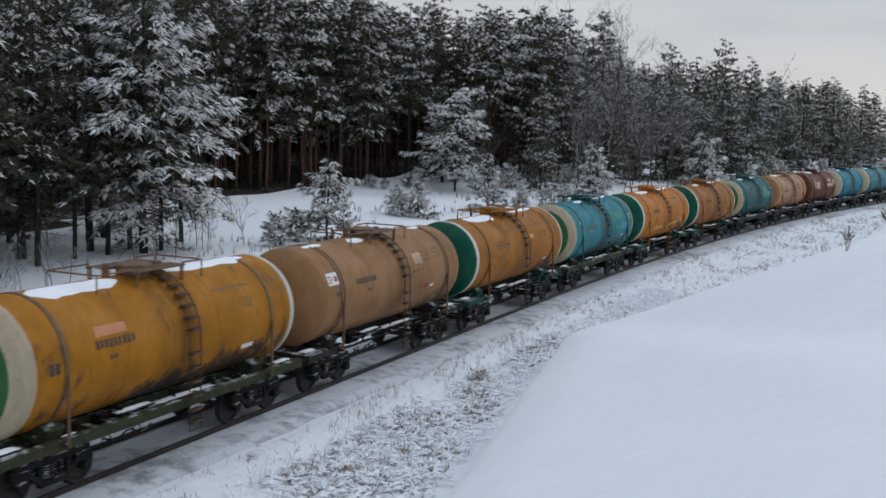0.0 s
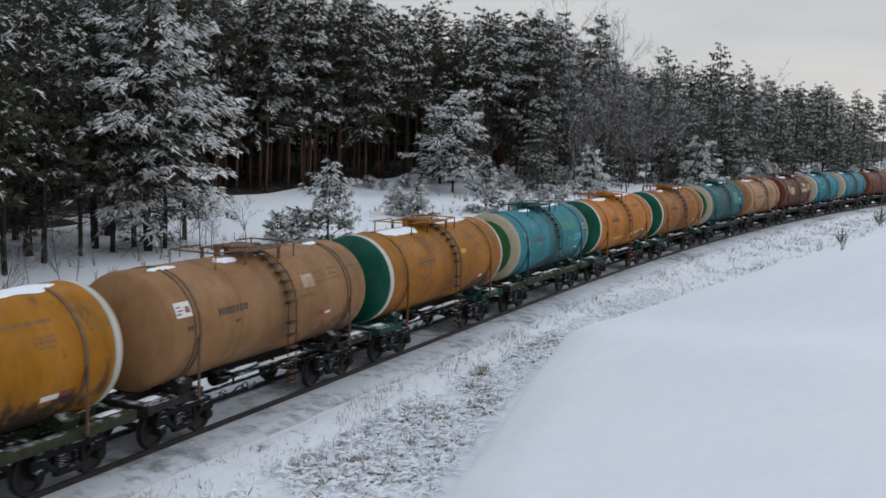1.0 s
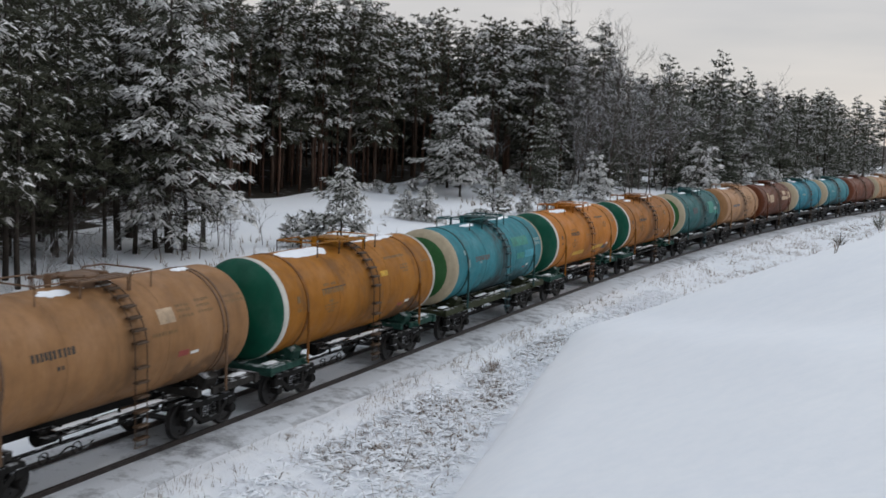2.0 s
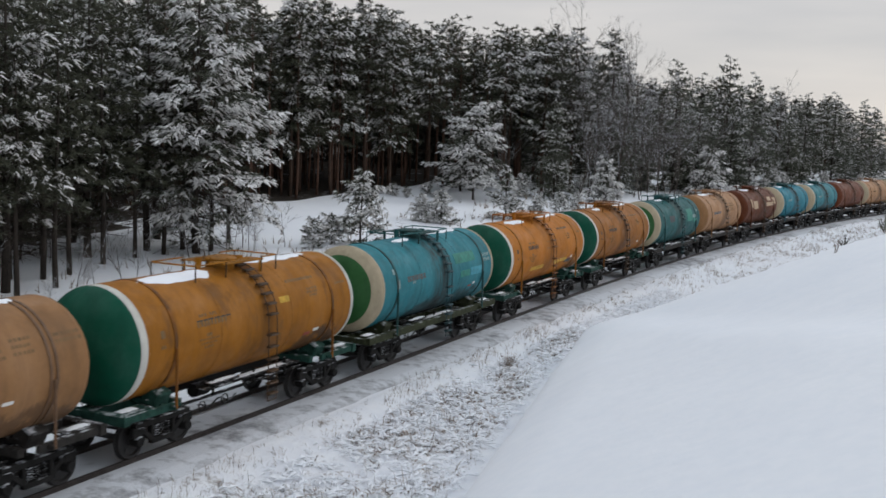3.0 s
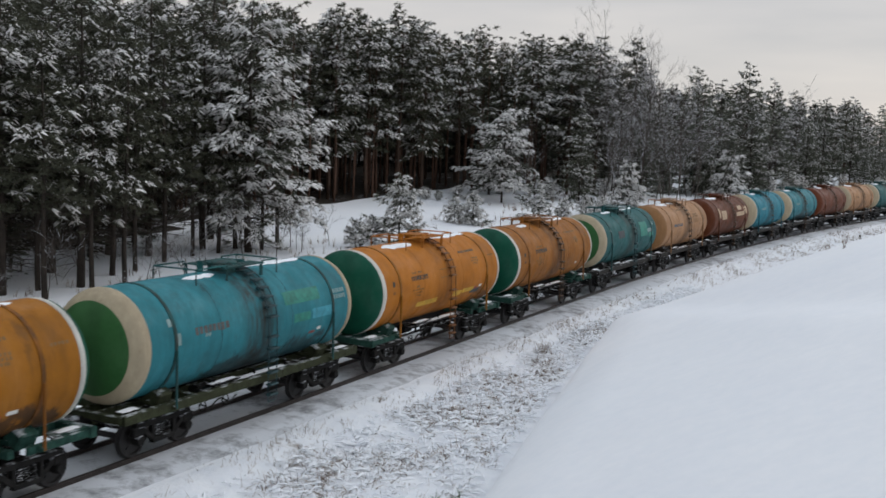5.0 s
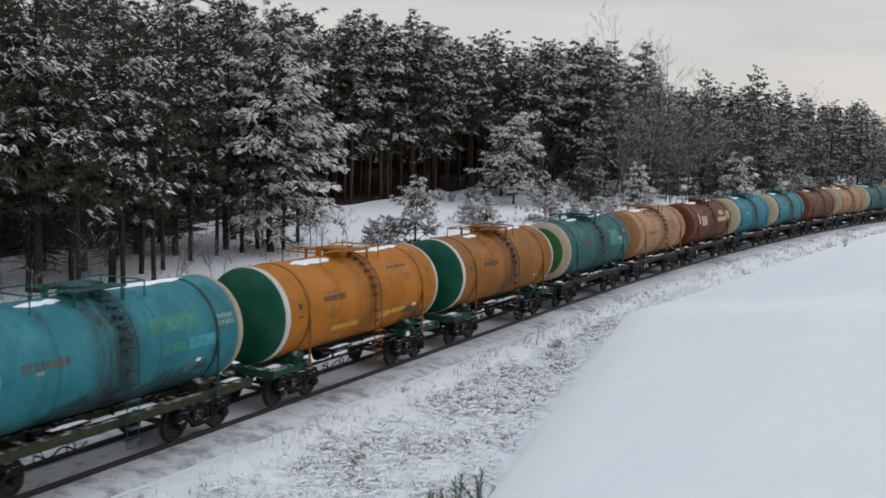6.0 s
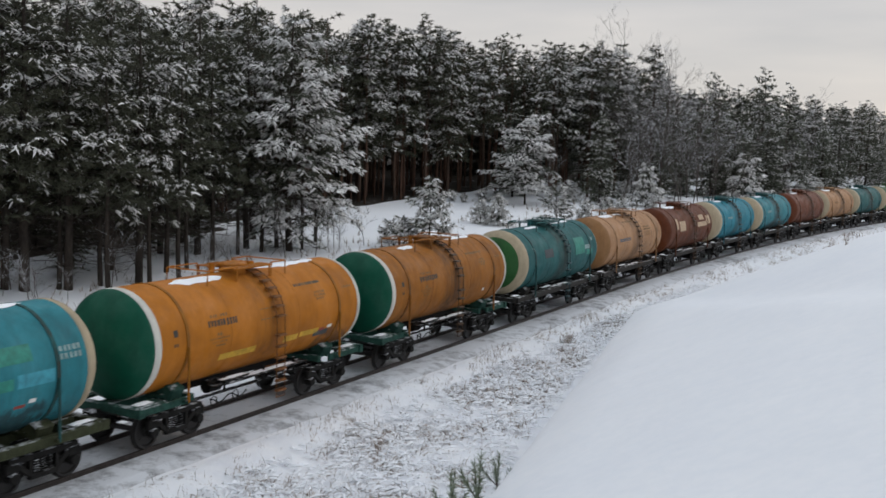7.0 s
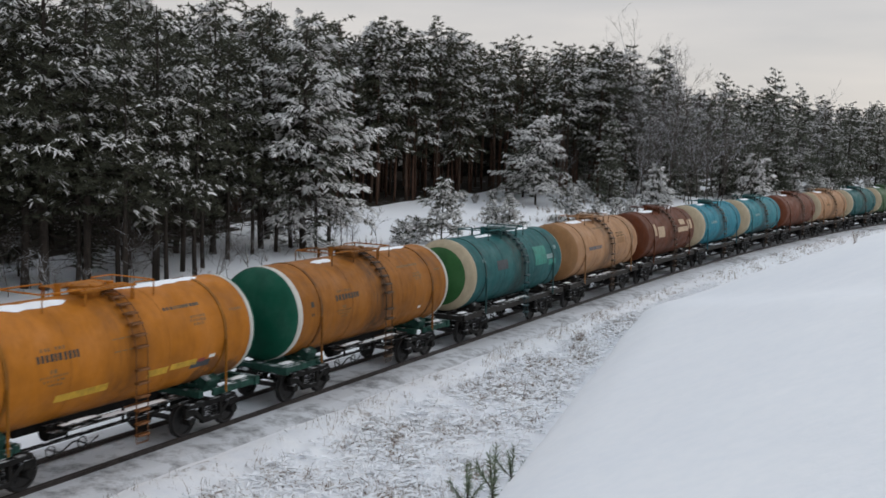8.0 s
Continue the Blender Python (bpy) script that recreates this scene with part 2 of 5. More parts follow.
class Geo:
    """Collects vertices and faces for one mesh."""

    def __init__(self):
        self.v, self.f = [], []

    def add(self, vs, fs):
        k = len(self.v)
        self.v += [tuple(p) for p in vs]
        self.f += [tuple(i + k for i in q) for q in fs]
        return self

    def box(self, c, s, ch=0.015, turn=None):
        """A box with chamfered edges, centre c and size s."""
        h = [d / 2 for d in s]
        ch = min(ch, min(h) * 0.6)
        idx, vs = {}, []
        for sx in (-1, 1):
            for sy in (-1, 1):
                for sz in (-1, 1):
                    sg = (sx, sy, sz)
                    for a in range(3):
                        idx[sg + (a,)] = len(vs)
                        vs.append(Vector([sg[i] * (h[i] if i == a else h[i] - ch) for i in range(3)]))
        fs = []
        for a in range(3):
            b, d = (a + 1) % 3, (a + 2) % 3
            for s1 in (-1, 1):
                q = []
                for u, w in ((-1, -1), (1, -1), (1, 1), (-1, 1)):
                    g = [0, 0, 0]
                    g[a], g[b], g[d] = s1, u, w
                    q.append(idx[tuple(g) + (a,)])
                fs.append(q if s1 > 0 else q[::-1])
            for u in (-1, 1):
                for w in (-1, 1):
                    g1, g2 = [0, 0, 0], [0, 0, 0]
                    g1[a], g1[b], g1[d] = -1, u, w
                    g2[a], g2[b], g2[d] = 1, u, w
                    q = [idx[tuple(g1) + (b,)], idx[tuple(g2) + (b,)], idx[tuple(g2) + (d,)], idx[tuple(g1) + (d,)]]
                    fs.append(q if u * w < 0 else q[::-1])
        for sx in (-1, 1):
            for sy in (-1, 1):
                for sz in (-1, 1):
                    q = [idx[(sx, sy, sz, a)] for a in range(3)]
                    fs.append(q if sx * sy * sz > 0 else q[::-1])
        if turn:
            vs = [turn @ p for p in vs]
        o = Vector(c)
        return self.add([p + o for p in vs], fs)

    def tube(self, pts, r, seg=8, caps=True, r2=None):
        """A round bar along points; r2: its radius at the last of them."""
        pts = [Vector(p) for p in pts]
        vs, fs, n = [], [], len(pts)
        side = None
        for i, p in enumerate(pts):
            d = (pts[min(i + 1, n - 1)] - pts[max(i - 1, 0)]).normalized()
            if side is None:
                side = d.orthogonal().normalized()
            side = (side - d * side.dot(d)).normalized()
            up = d.cross(side)
            rr = r if r2 is None else r + (r2 - r) * i / (n - 1)
            for k in range(seg):
                a = 2 * math.pi * k / seg
                vs.append(p + side * (rr * math.cos(a)) + up * (rr * math.sin(a)))
        for i in range(n - 1):
            for k in range(seg):
                j = (k + 1) % seg
                fs.append((i * seg + k, i * seg + j, (i + 1) * seg + j, (i + 1) * seg + k))
        if caps:
            fs.append(tuple(range(seg))[::-1])
            fs.append(tuple((n - 1) * seg + k for k in range(seg)))
        return self.add(vs, fs)

    def spin(self, prof, seg=48, centre=(0, 0, 0), axis="x"):
        """A profile of (along, radius) turned about the x or y axis."""
        vs, fs = [], []
        for x, r in prof:
            for k in range(seg):
                a = 2 * math.pi * k / seg
                p = (x, r * math.sin(a), r * math.cos(a)) if axis == "x" else (r * math.sin(a), x, r * math.cos(a))
                vs.append(Vector(p) + Vector(centre))
        for i in range(len(prof) - 1):
            for k in range(seg):
                j = (k + 1) % seg
                q = (i * seg + k, (i + 1) * seg + k, (i + 1) * seg + j, i * seg + j)
                fs.append(q if axis == "x" else q[::-1])
        return self.add(vs, fs)

    def mesh(self, name, mat, smooth=False):
        me = bpy.data.meshes.new(name)
        me.from_pydata(self.v, [], self.f)
        for m in (mat if isinstance(mat, (list, tuple)) else [mat]):
            me.materials.append(m)
        if smooth:
            me.shade_smooth()
        me.update()
        return me


def part(name, me, parent=None, label="", at=None):
    ob = new(name, me)
    if parent:
        ob.parent = parent
    if at is not None:
        ob.matrix_basis = at
    return tagged(ob, label)


CACHE = {}


def once(key, make):
    """The mesh made for key, made the first time only."""
    if key not in CACHE:
        CACHE[key] = make()
    return CACHE[key]


# ---------------------------------------------------------------- the line of the track and the lie of the land
D0, PSI, BEND_AT, BEND_RAMP, BEND = 18.440, radians(24.926), 34.92, 24.34, 0.001907
STA = np.arange(-700.0, 900.01, 0.5)
_k = np.clip((STA - BEND_AT) / BEND_RAMP, 0, 1) * BEND * (STA < 420)
HEAD = PSI + np.concatenate([[0], np.cumsum((_k[1:] + _k[:-1]) / 2 * 0.5)])
_x = np.concatenate([[0], np.cumsum((np.sin(HEAD[1:]) + np.sin(HEAD[:-1])) / 2 * 0.5)])
_y = np.concatenate([[0], np.cumsum((np.cos(HEAD[1:]) + np.cos(HEAD[:-1])) / 2 * 0.5)])
_o = int(np.argmin(abs(STA)))
LX, LY = _x - _x[_o] - D0 * math.cos(PSI), _y - _y[_o] + D0 * math.sin(PSI)


def on_line(s, n=0.0):
    """Place and heading at station s, n metres to the right of the track's centre line."""
    th = float(np.interp(s, STA, HEAD))
    return float(np.interp(s, STA, LX)) + n * math.cos(th), float(np.interp(s, STA, LY)) - n * math.sin(th), th


def sn(x, y):
    i = int(np.argmin((LX - x) ** 2 + (LY - y) ** 2))
    return float(STA[i]), float((x - LX[i]) * math.cos(HEAD[i]) - (y - LY[i]) * math.sin(HEAD[i]))


def ease(a, b, v):
    t = min(max((v - a) / (b - a), 0.0), 1.0)
    return t * t * (3 - 2 * t)


def toe(s):
    """How far from the track the bank on the camera's side begins."""
    return 5.05 + 0.19 * min(max(41.0 - s, 0.0), 36.0) + 2.2 * ease(46, 75, s)


def height(s, n):
    z = -0.42 - 0.20 * ease(3.0, 4.4, abs(n)) + 0.17 * ease(1.7, 2.1, n) * ease(4.0, 2.4, n)
    if n < 0:
        m = -n
        z += float(np.interp(s, (10, 27, 32, 42, 56, 71, 84, 100), (0.7, 0.9, 1.05, 1.75, 2.3, 2.75, 3.3, 3.7))) * ease(3, 9.5, m)
        z += 0.062 * min(max(m - 8, 0.0), 38.0) + 2 * ease(50, 140, m)
    else:
        t = toe(s)
        u = max(n - t, 0.0)
        b = min(0.44 * u * (1 - ease(10, 22, u) * 0.35), 6.2)
        b += 0.95 * ease(0, 0.95, u) * ease(47, 40, s)
        b += 0.35 * ease(0, 5, (44 - (n - 6) * 1.55) - s) * ease(0.2, 2.6, n - t)
        z += b * (1 - 0.35 * ease(80, 200, s))
    return z


def rough_ground(s, n, x, y):
    """Small lumps and drifts."""
    near = 1 - ease(120, 260, s)
    if -2.3 < n < 2.3:
        return 0.0
    k = noise.noise(Vector((x * 0.22, y * 0.22, 0.3))) * 0.16
    if n > 2.3:
        v = 1 - ease(toe(s) - 0.3, toe(s) + 1.6, n)
        v *= ease(2.3, 3.4, n)
        k = k * 0.5 + v * near * (0.11 * noise.noise(Vector((x * 1.3, y * 1.3, 2))) + 0.10 * noise.noise(Vector((x * 3.4, y * 3.4, 5))))
        k += (1 - v) * 0.05 * noise.noise(Vector((x * 0.55, y * 0.8, 9)))
    else:
        k *= ease(2.3, 5, -n)
    return k


def ground_z(x, y):
    s, n = sn(x, y)
    return height(s, n) + rough_ground(s, n, x, y)


def spaced(*legs):
    out = []
    for a, b, st in legs:
        out += list(np.arange(a, b - 1e-6, st))
    return out + [legs[-1][1]]


def build_ground():
    ss = spaced((-700, -100, 60), (-100, -20, 5), (-20, 8, 1.0), (8, 75, 0.35), (75, 140, 0.8), (140, 330, 3), (330, 420, 10), (420, 900, 60))
    ns = spaced((-900, -160, 74), (-160, -60, 8), (-60, -16, 1.6), (-16, -2.4, 0.7), (-2.4, 2.4, 1.2), (2.4, 13, 0.28), (13, 26, 0.75), (26, 60, 3.4), (60, 420, 60))
    vs, fs, slot = [], [], []
    for s in ss:
        for n in ns:
            x, y, _ = on_line(s, n)
            vs.append((x, y, height(s, n) + rough_ground(s, n, x, y)))
    w = len(ns)
    for i in range(len(ss) - 1):
        for j in range(w - 1):
            fs.append((i * w + j, (i + 1) * w + j, (i + 1) * w + j + 1, i * w + j + 1))
            n, s = (ns[j] + ns[j + 1]) / 2, (ss[i] + ss[i + 1]) / 2
            # beyond this edge the ground takes the floor colour with tree shade in it
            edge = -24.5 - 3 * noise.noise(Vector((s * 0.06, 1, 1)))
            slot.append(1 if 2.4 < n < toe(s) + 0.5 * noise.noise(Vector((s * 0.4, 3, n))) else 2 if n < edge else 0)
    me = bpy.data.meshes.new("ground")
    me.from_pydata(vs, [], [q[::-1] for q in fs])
    for m in (SNOW, VERGE, FLOOR_SHADE):
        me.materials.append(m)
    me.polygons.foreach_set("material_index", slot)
    me.shade_smooth()
    me.update()
    ob = new("ground", me)
    tagged(ob, "snow-covered ground with a bank beside the railway", "ground", kind="structure")


build_ground()


def sweep(name, prof, s0, s1, st, mat, off=0.0):
    """A cross-section of (n, z) carried along the track."""
    ss = np.arange(s0, s1 + 0.1, st)
    g, k = Geo(), len(prof)
    vs = []
    for s in ss:
        for n, z in prof:
            x, y, _ = on_line(s, n + off)
            vs.append((x, y, z))
    fs = []
    for i in range(len(ss) - 1):
        for j in range(k):
            jj = (j + 1) % k
            fs.append((i * k + j, i * k + jj, (i + 1) * k + jj, (i + 1) * k + j))
    fs += [tuple(range(k))[::-1], tuple((len(ss) - 1) * k + j for j in range(k))]
    g.add(vs, fs)
    return new(name, g.mesh(name, mat))


bed = sweep("trackbed", [(-2.7, -0.95), (2.5, -0.95), (2.3, -0.30), (1.75, -0.17), (1.3, -0.15), (0.6, -0.14), (-0.6, -0.14), (-1.5, -0.15), (-1.9, -0.19), (-2.5, -0.40)], -60, 400, 1.0, BALLAST)
tagged(bed, "grey snow-dusted ballast bed under the rails", "track", kind="structure")
for side in (-0.795, 0.795):
    r = sweep("rail", [(-0.07, -0.18), (0.07, -0.18), (0.07, -0.155), (0.012, -0.14), (0.012, -0.045), (0.037, -0.03), (0.037, -0.004), (0.028, 0.0), (-0.028, 0.0), (-0.037, -0.004), (-0.037, -0.03), (-0.012, -0.045), (-0.012, -0.14), (-0.07, -0.155)], -60, 400, 2.0, RAIL, side)
    tagged(r, "dark steel running rail on the snowy track bed", "rail", group="rails", kind="structure")
# ---------------------------------------------------------------- the tank wagons
ZC, RAD, HALF, DOME, PITCH = 2.81, 1.502, 4.91, 0.62, 12.02     # tank axis height, radius, half length, dome depth; wagon length
PIVOT, WBASE, WRAD = 3.75, 0.925, 0.475


def shell(u0, u1, end, half, rad=RAD, steps=7, lift=0.0):
    """Part of a dished end between two shares of the way from rim to centre."""
    prof = []
    for i in range(steps + 1):
        u = (u0 + (u1 - u0) * i / steps) * math.pi / 2
        prof.append((end * (half + (DOME + lift) * math.sin(u)), max((rad + lift) * math.cos(u), 0.002)))
    return prof if end > 0 else prof[::-1]


def tank_point(x, a, r=RAD):
    """On the tank, a degrees down from its top towards the bank."""
    return Vector((x, -r * math.sin(radians(a)), ZC + r * math.cos(radians(a))))


def patch(x0, x1, a0, a1, r=RAD + 0.006, nx=2, na=4):
    """A thin curved plate lying on the tank."""
    g = Geo()
    vs, fs = [], []
    for rr in (r, r - 0.012):
        for i in range(nx + 1):
            for j in range(na + 1):
                vs.append(tank_point(x0 + (x1 - x0) * i / nx, a0 + (a1 - a0) * j / na, rr))
    w = na + 1
    top = (nx + 1) * w
    for i in range(nx):
        for j in range(na):
            q = (i * w + j, i * w + j + 1, (i + 1) * w + j + 1, (i + 1) * w + j)
            fs.append(q)
            fs.append(tuple(top + k for k in q[::-1]))
    for i in range(nx):
        for j in (0, na):
            q = (i * w + j, (i + 1) * w + j, top + (i + 1) * w + j, top + i * w + j)
            fs.append(q if j == 0 else q[::-1])
    for j in range(na):
        for i in (0, nx):
            q = (i * w + j, i * w + j + 1, top + i * w + j + 1, top + i * w + j)
            fs.append(q[::-1] if i == 0 else q)
    return g.add(vs, fs)


def lettering(rows, seed, gap=0.05):
    """Lines of writing too small to read: short bars on the tank. rows: x, angle, length, letter height, letter width."""
    rnd = random.Random(seed)
    g = Geo()
    for x, a, length, h, w in rows:
        da = math.degrees(h / RAD)
        at = x
        while at < x + length - w * 0.5:
            ww = w * rnd.uniform(0.75, 1.1)
            p = patch(at, at + ww, a, a + da * rnd.uniform(0.85, 1.0), RAD + 0.005, 1, 1)
            g.add(p.v, p.f)
            at += ww + gap * rnd.uniform(0.7, 1.4)
    return g


def snow_sheet(x0, x1, a0, a1, seed, r=RAD):
    """A ragged sheet of snow on the tank's crown."""
    rnd = random.Random(seed)
    g, nx, na = Geo(), 22, 5
    vs, fs = [], []
    off = rnd.uniform(0, 50)
    for i in range(nx + 1):
        u = i / nx
        taper = min(1.0, (u * 4) ** 0.6, ((1 - u) * 5) ** 0.6) * (0.75 + 0.45 * noise.noise(Vector((u * 6 + off, 0, 0))))
        mid = (a0 + a1) / 2 + 5.0 + 2.5 * noise.noise(Vector((u * 3 + off, 4, 0)))
        half = max((a1 - a0) / 2 * taper * 1.6, 0.05)
        for j in range(na + 1):
            v = j / na * 2 - 1
            th = 0.045 * (1 - v * v) * min(1, taper * 1.5) + 0.003
            vs.append(tank_point(x0 + (x1 - x0) * u, mid + half * v, r + th))
    w = na + 1
    for i in range(nx):
        for j in range(na):
            fs.append((i * w + j, i * w + j + 1, (i + 1) * w + j + 1, (i + 1) * w + j))
    return g.add(vs, fs)


def mesh_bogie(mat):
    g = Geo()
    for y in (-1.02, 1.02):
        g.box((0, y, 0.86), (2.1, 0.16, 0.15))
        g.box((0, y, 0.36), (0.85, 0.15, 0.13))
        for sx in (-1, 1):
            g.box((sx * 0.62, y, 0.60), (0.66, 0.14, 0.13), turn=Matrix.Rotation(sx * radians(-38), 3, "Y"))
            g.box((sx * 0.40, y, 0.64), (0.11, 0.15, 0.5))
            g.box((sx * (WBASE + 0.02), y, 0.70), (0.40, 0.18, 0.26), 0.03)
            g.spin([(y - 0.14, 0.001), (y - 0.14, 0.12), (y - 0.10, 0.14), (y + 0.10, 0.14), (y + 0.14, 0.12), (y + 0.14, 0.001)], 12, (sx * WBASE, 0, WRAD), "y")
    g.box((0, 0, 0.78), (0.42, 2.0, 0.26), 0.03)
    g.box((0, 0, 1.0), (0.7, 0.7, 0.16), 0.03)
    for sx in (-1, 1):
        g.tube([(sx * 0.42, -0.95, 0.52), (sx * 0.42, 0.95, 0.52)], 0.05, 8)
        for y in (-0.79, 0.79):
            g.box((sx * 0.42, y, 0.50), (0.09, 0.10, 0.34), 0.02)
    return g.mesh("bogie", mat)


def mesh_spring():
    g = Geo()
    for x in (-0.2, 0.0, 0.2):
        pts = [(x + 0.075 * math.cos(i * 0.9), 0.075 * math.sin(i * 0.9), 0.43 + 0.30 * i / 34) for i in range(35)]
        g.tube(pts[::2], 0.024, 4)
    return g.mesh("spring", GRIME)


def mesh_wheelset():
    g = Geo()
    g.tube([(0, -1.05, 0), (0, 1.05, 0)], 0.08, 10)
    for s in (-1, 1):
        a = [(0.72, 0.0), (0.72, 0.13), (0.775, 0.15), (0.765, 0.38), (0.715, 0.40), (0.715, 0.505), (0.745, 0.505), (0.755, 0.478), (0.85, 0.468), (0.855, 0.40), (0.80, 0.38), (0.81, 0.15), (0.87, 0.13), (0.87, 0.0)]
        g.spin([(s * y, max(r, 0.001)) for y, r in (a if s > 0 else a[::-1])], 28, (0, 0, 0), "y")
        for k in range(4):
            t = k * math.pi / 2 + 0.4
            g.tube([(0.27 * math.cos(t), s * 0.80, 0.27 * math.sin(t)), (0.27 * math.cos(t), s * 0.825, 0.27 * math.sin(t))], 0.035, 6)
    return g.mesh("wheelset", WHEEL)


def mesh_coupler(end):
    g = Geo()
    g.box((end * 5.55, 0, 1.06), (0.65, 0.16, 0.20), 0.03)
    g.box((end * 5.84, 0.06, 1.06), (0.26, 0.34, 0.30), 0.05)
    g.box((end * 5.92, -0.16, 1.06), (0.20, 0.12, 0.26), 0.04)
    g.tube([(end * 5.3, 0.32, 1.0), (end * 5.65, 0.36, 0.80), (end * 5.85, 0.34, 0.66), (end * 6.0, 0.30, 0.72)], 0.028, 6)
    g.tube([(end * 5.62, -1.35, 1.06), (end * 5.62, -0.35, 1.12), (end * 5.62, 0.3, 1.12)], 0.018, 5)
    return g.mesh("coupler", GRIME)


def mesh_side_frame(mat, y):
    g = Geo()
    g.box((0, y, 1.20), (11.1, 0.09, 0.24), 0.012)
    g.box((0, y * 0.965, 1.31), (11.1, 0.16, 0.03), 0.006)
    g.box((0, y * 0.965, 1.09), (11.1, 0.16, 0.03), 0.006)
    for i in range(9):
        g.box((-4.8 + i * 1.2, y * 0.99, 1.20), (0.05, 0.13, 0.2), 0.006)
    return g.mesh("side_beam", mat)


def mesh_cross(mat):
    return Geo().box((0, 0, 1.19), (0.16, 2.55, 0.2), 0.012).mesh("cross_beam", mat)


def mesh_sill(mat):
    return Geo().box((0, 0, 1.12), (11.0, 0.1, 0.3), 0.012).mesh("centre_sill", mat)


def mesh_end_frame(mat, end):
    """The short frame over a bogie of a wagon without a full frame."""
    g = Geo()
    g.box((end * 4.35, 0, 1.17), (2.3, 0.5, 0.26), 0.02)
    g.box((end * 5.45, 0, 1.19), (0.22, 2.8, 0.26), 0.02)
    g.box((end * 3.2, 0, 1.16), (0.2, 2.3, 0.2), 0.02)
    for y in (-1.3, 1.3):
        g.box((end * 4.5, y, 1.19), (2.0, 0.1, 0.2), 0.015)
        g.box((end * 4.95, y * 0.8, 1.31), (1.1, 0.5, 0.03), 0.006)
    return g.mesh("end_frame", mat)


def mesh_saddle(mat, end):
    g = Geo()
    for y in (-0.85, 0.85):
        g.box((end * PIVOT, y, 1.42), (0.55, 0.5, 0.42), 0.04, turn=Matrix.Rotation(radians(24 if y < 0 else -24), 3, "X"))
    g.box((end * PIVOT, 0, 1.30), (0.6, 1.7, 0.14), 0.03)
    g.box((end * (PIVOT + 0.05), 0, 1.2), (0.12, 3.1, 0.1), 0.02)
    return g.mesh("saddle", mat)


def mesh_strap(mat, double):
    g = Geo()
    for dx in ((-0.09, 0.09) if double else (0.0,)):
        w = 0.035 if double else 0.055
        g.spin([(dx - w, RAD), (dx - w, RAD + 0.022), (dx + w, RAD + 0.022), (dx + w, RAD)], 48, (0, 0, ZC))
    return g.mesh("strap", mat, False)


def mesh_brakes():
    """Brake cylinder, reservoir, rods and drain below the tank."""
    g = Geo()
    g.tube([(-1.9, -0.55, 1.12), (-1.35, -0.55, 1.12)], 0.19, 14)
    g.tube([(-0.9, 0.6, 1.1), (0.2, 0.6, 1.1)], 0.17, 14)
    for y, z in ((-0.95, 1.02), (-0.8, 0.92), (0.8, 0.95)):
        g.tube([(-3.0, y, z), (3.0, y, z)], 0.03, 6)
    g.box((0.2, -0.95, 1.24), (4.6, 0.42, 0.04), 0.01)
    g.box((0, 0, 1.2), (5.0, 0.36, 0.26), 0.02)
    g.box((-1.2, -1.0, 1.34), (1.3, 0.25, 0.04), 0.01)
    for x in (-1.6, 0.3, 1.9):
        g.box((x, -1.0, 1.22), (0.06, 0.06, 0.46), 0.01)
    g.tube([(0, 0, ZC - RAD), (0, 0, 0.95)], 0.16, 12)
    g.box((0, 0, 0.95), (0.4, 0.4, 0.12), 0.03)
    pts = [(-2.3 + i * 0.08, -1.05, 0.82 + 0.08 * math.cos(i * 0.55)) for i in range(22)]
    g.tube(pts, 0.022, 5)
    for x in (-2.2, -1.2):
        g.tube([(x + 0.14 * math.cos(k * math.pi / 5), -1.1, 0.84 + 0.14 * math.sin(k * math.pi / 5)) for k in range(11)], 0.018, 5)
    return g.mesh("brake_gear", GRIME)


def mesh_under_snow():
    g, rnd = Geo(), random.Random(4)
    for x, y, z, lx, ly in ((0.6, -0.95, 1.262, 2.6, 0.30), (-1.2, -1.0, 1.362, 1.2, 0.22), (4.9, -1.08, 1.335, 0.7, 0.3), (-5.05, -1.02, 1.335, 0.6, 0.34), (5.0, 1.05, 1.335, 0.8, 0.34), (-4.9, 1.1, 1.335, 0.7, 0.3)):
        n = 10
        vs, fs = [], []
        for i in range(n + 1):
            for j in range(5):
                h = 0.05 * (1 - (j / 2 - 1) ** 2) * math.sin(math.pi * i / n) ** 0.4 + 0.004
                k = 0.8 + 0.3 * noise.noise(Vector((i * 0.9 + x, j, y)))
                vs.append((x + (i / n - 0.5) * lx, y + (j / 4 - 0.5) * ly * k, z + h))
        for i in range(n):
            for j in range(4):
                fs.append((i * 5 + j, (i + 1) * 5 + j, (i + 1) * 5 + j + 1, i * 5 + j + 1))
        g.add(vs, fs)
    return g.mesh("snow_dusting", SNOW, True)


def mesh_ladder(mat, x=0.35):
    g = Geo()
    for dx in (-0.21, 0.21):
        pts = [tank_point(x + dx, a, RAD + 0.10) for a in range(8, 96, 6)]
        pts += [Vector((x + dx, -(RAD + 0.11), z)) for z in (2.3, 1.7, 1.1, 0.55)]
        g.tube(pts, 0.016, 5)
    g.tube([(x - 0.21, -(RAD + 0.11), 0.55), (x + 0.21, -(RAD + 0.11), 0.55)], 0.02, 5)
    for dx in (-0.21, 0.21):
        for z in (1.6,):
            g.tube([(x + dx, -(RAD + 0.11), z), (x + dx, -1.2, z - 0.15)], 0.02, 5)
    return g.mesh("ladder", mat)


def mesh_rung(mat):
    return Geo().box((0, 0, 0), (0.42, 0.17, 0.055), 0.008).mesh("rung", mat)


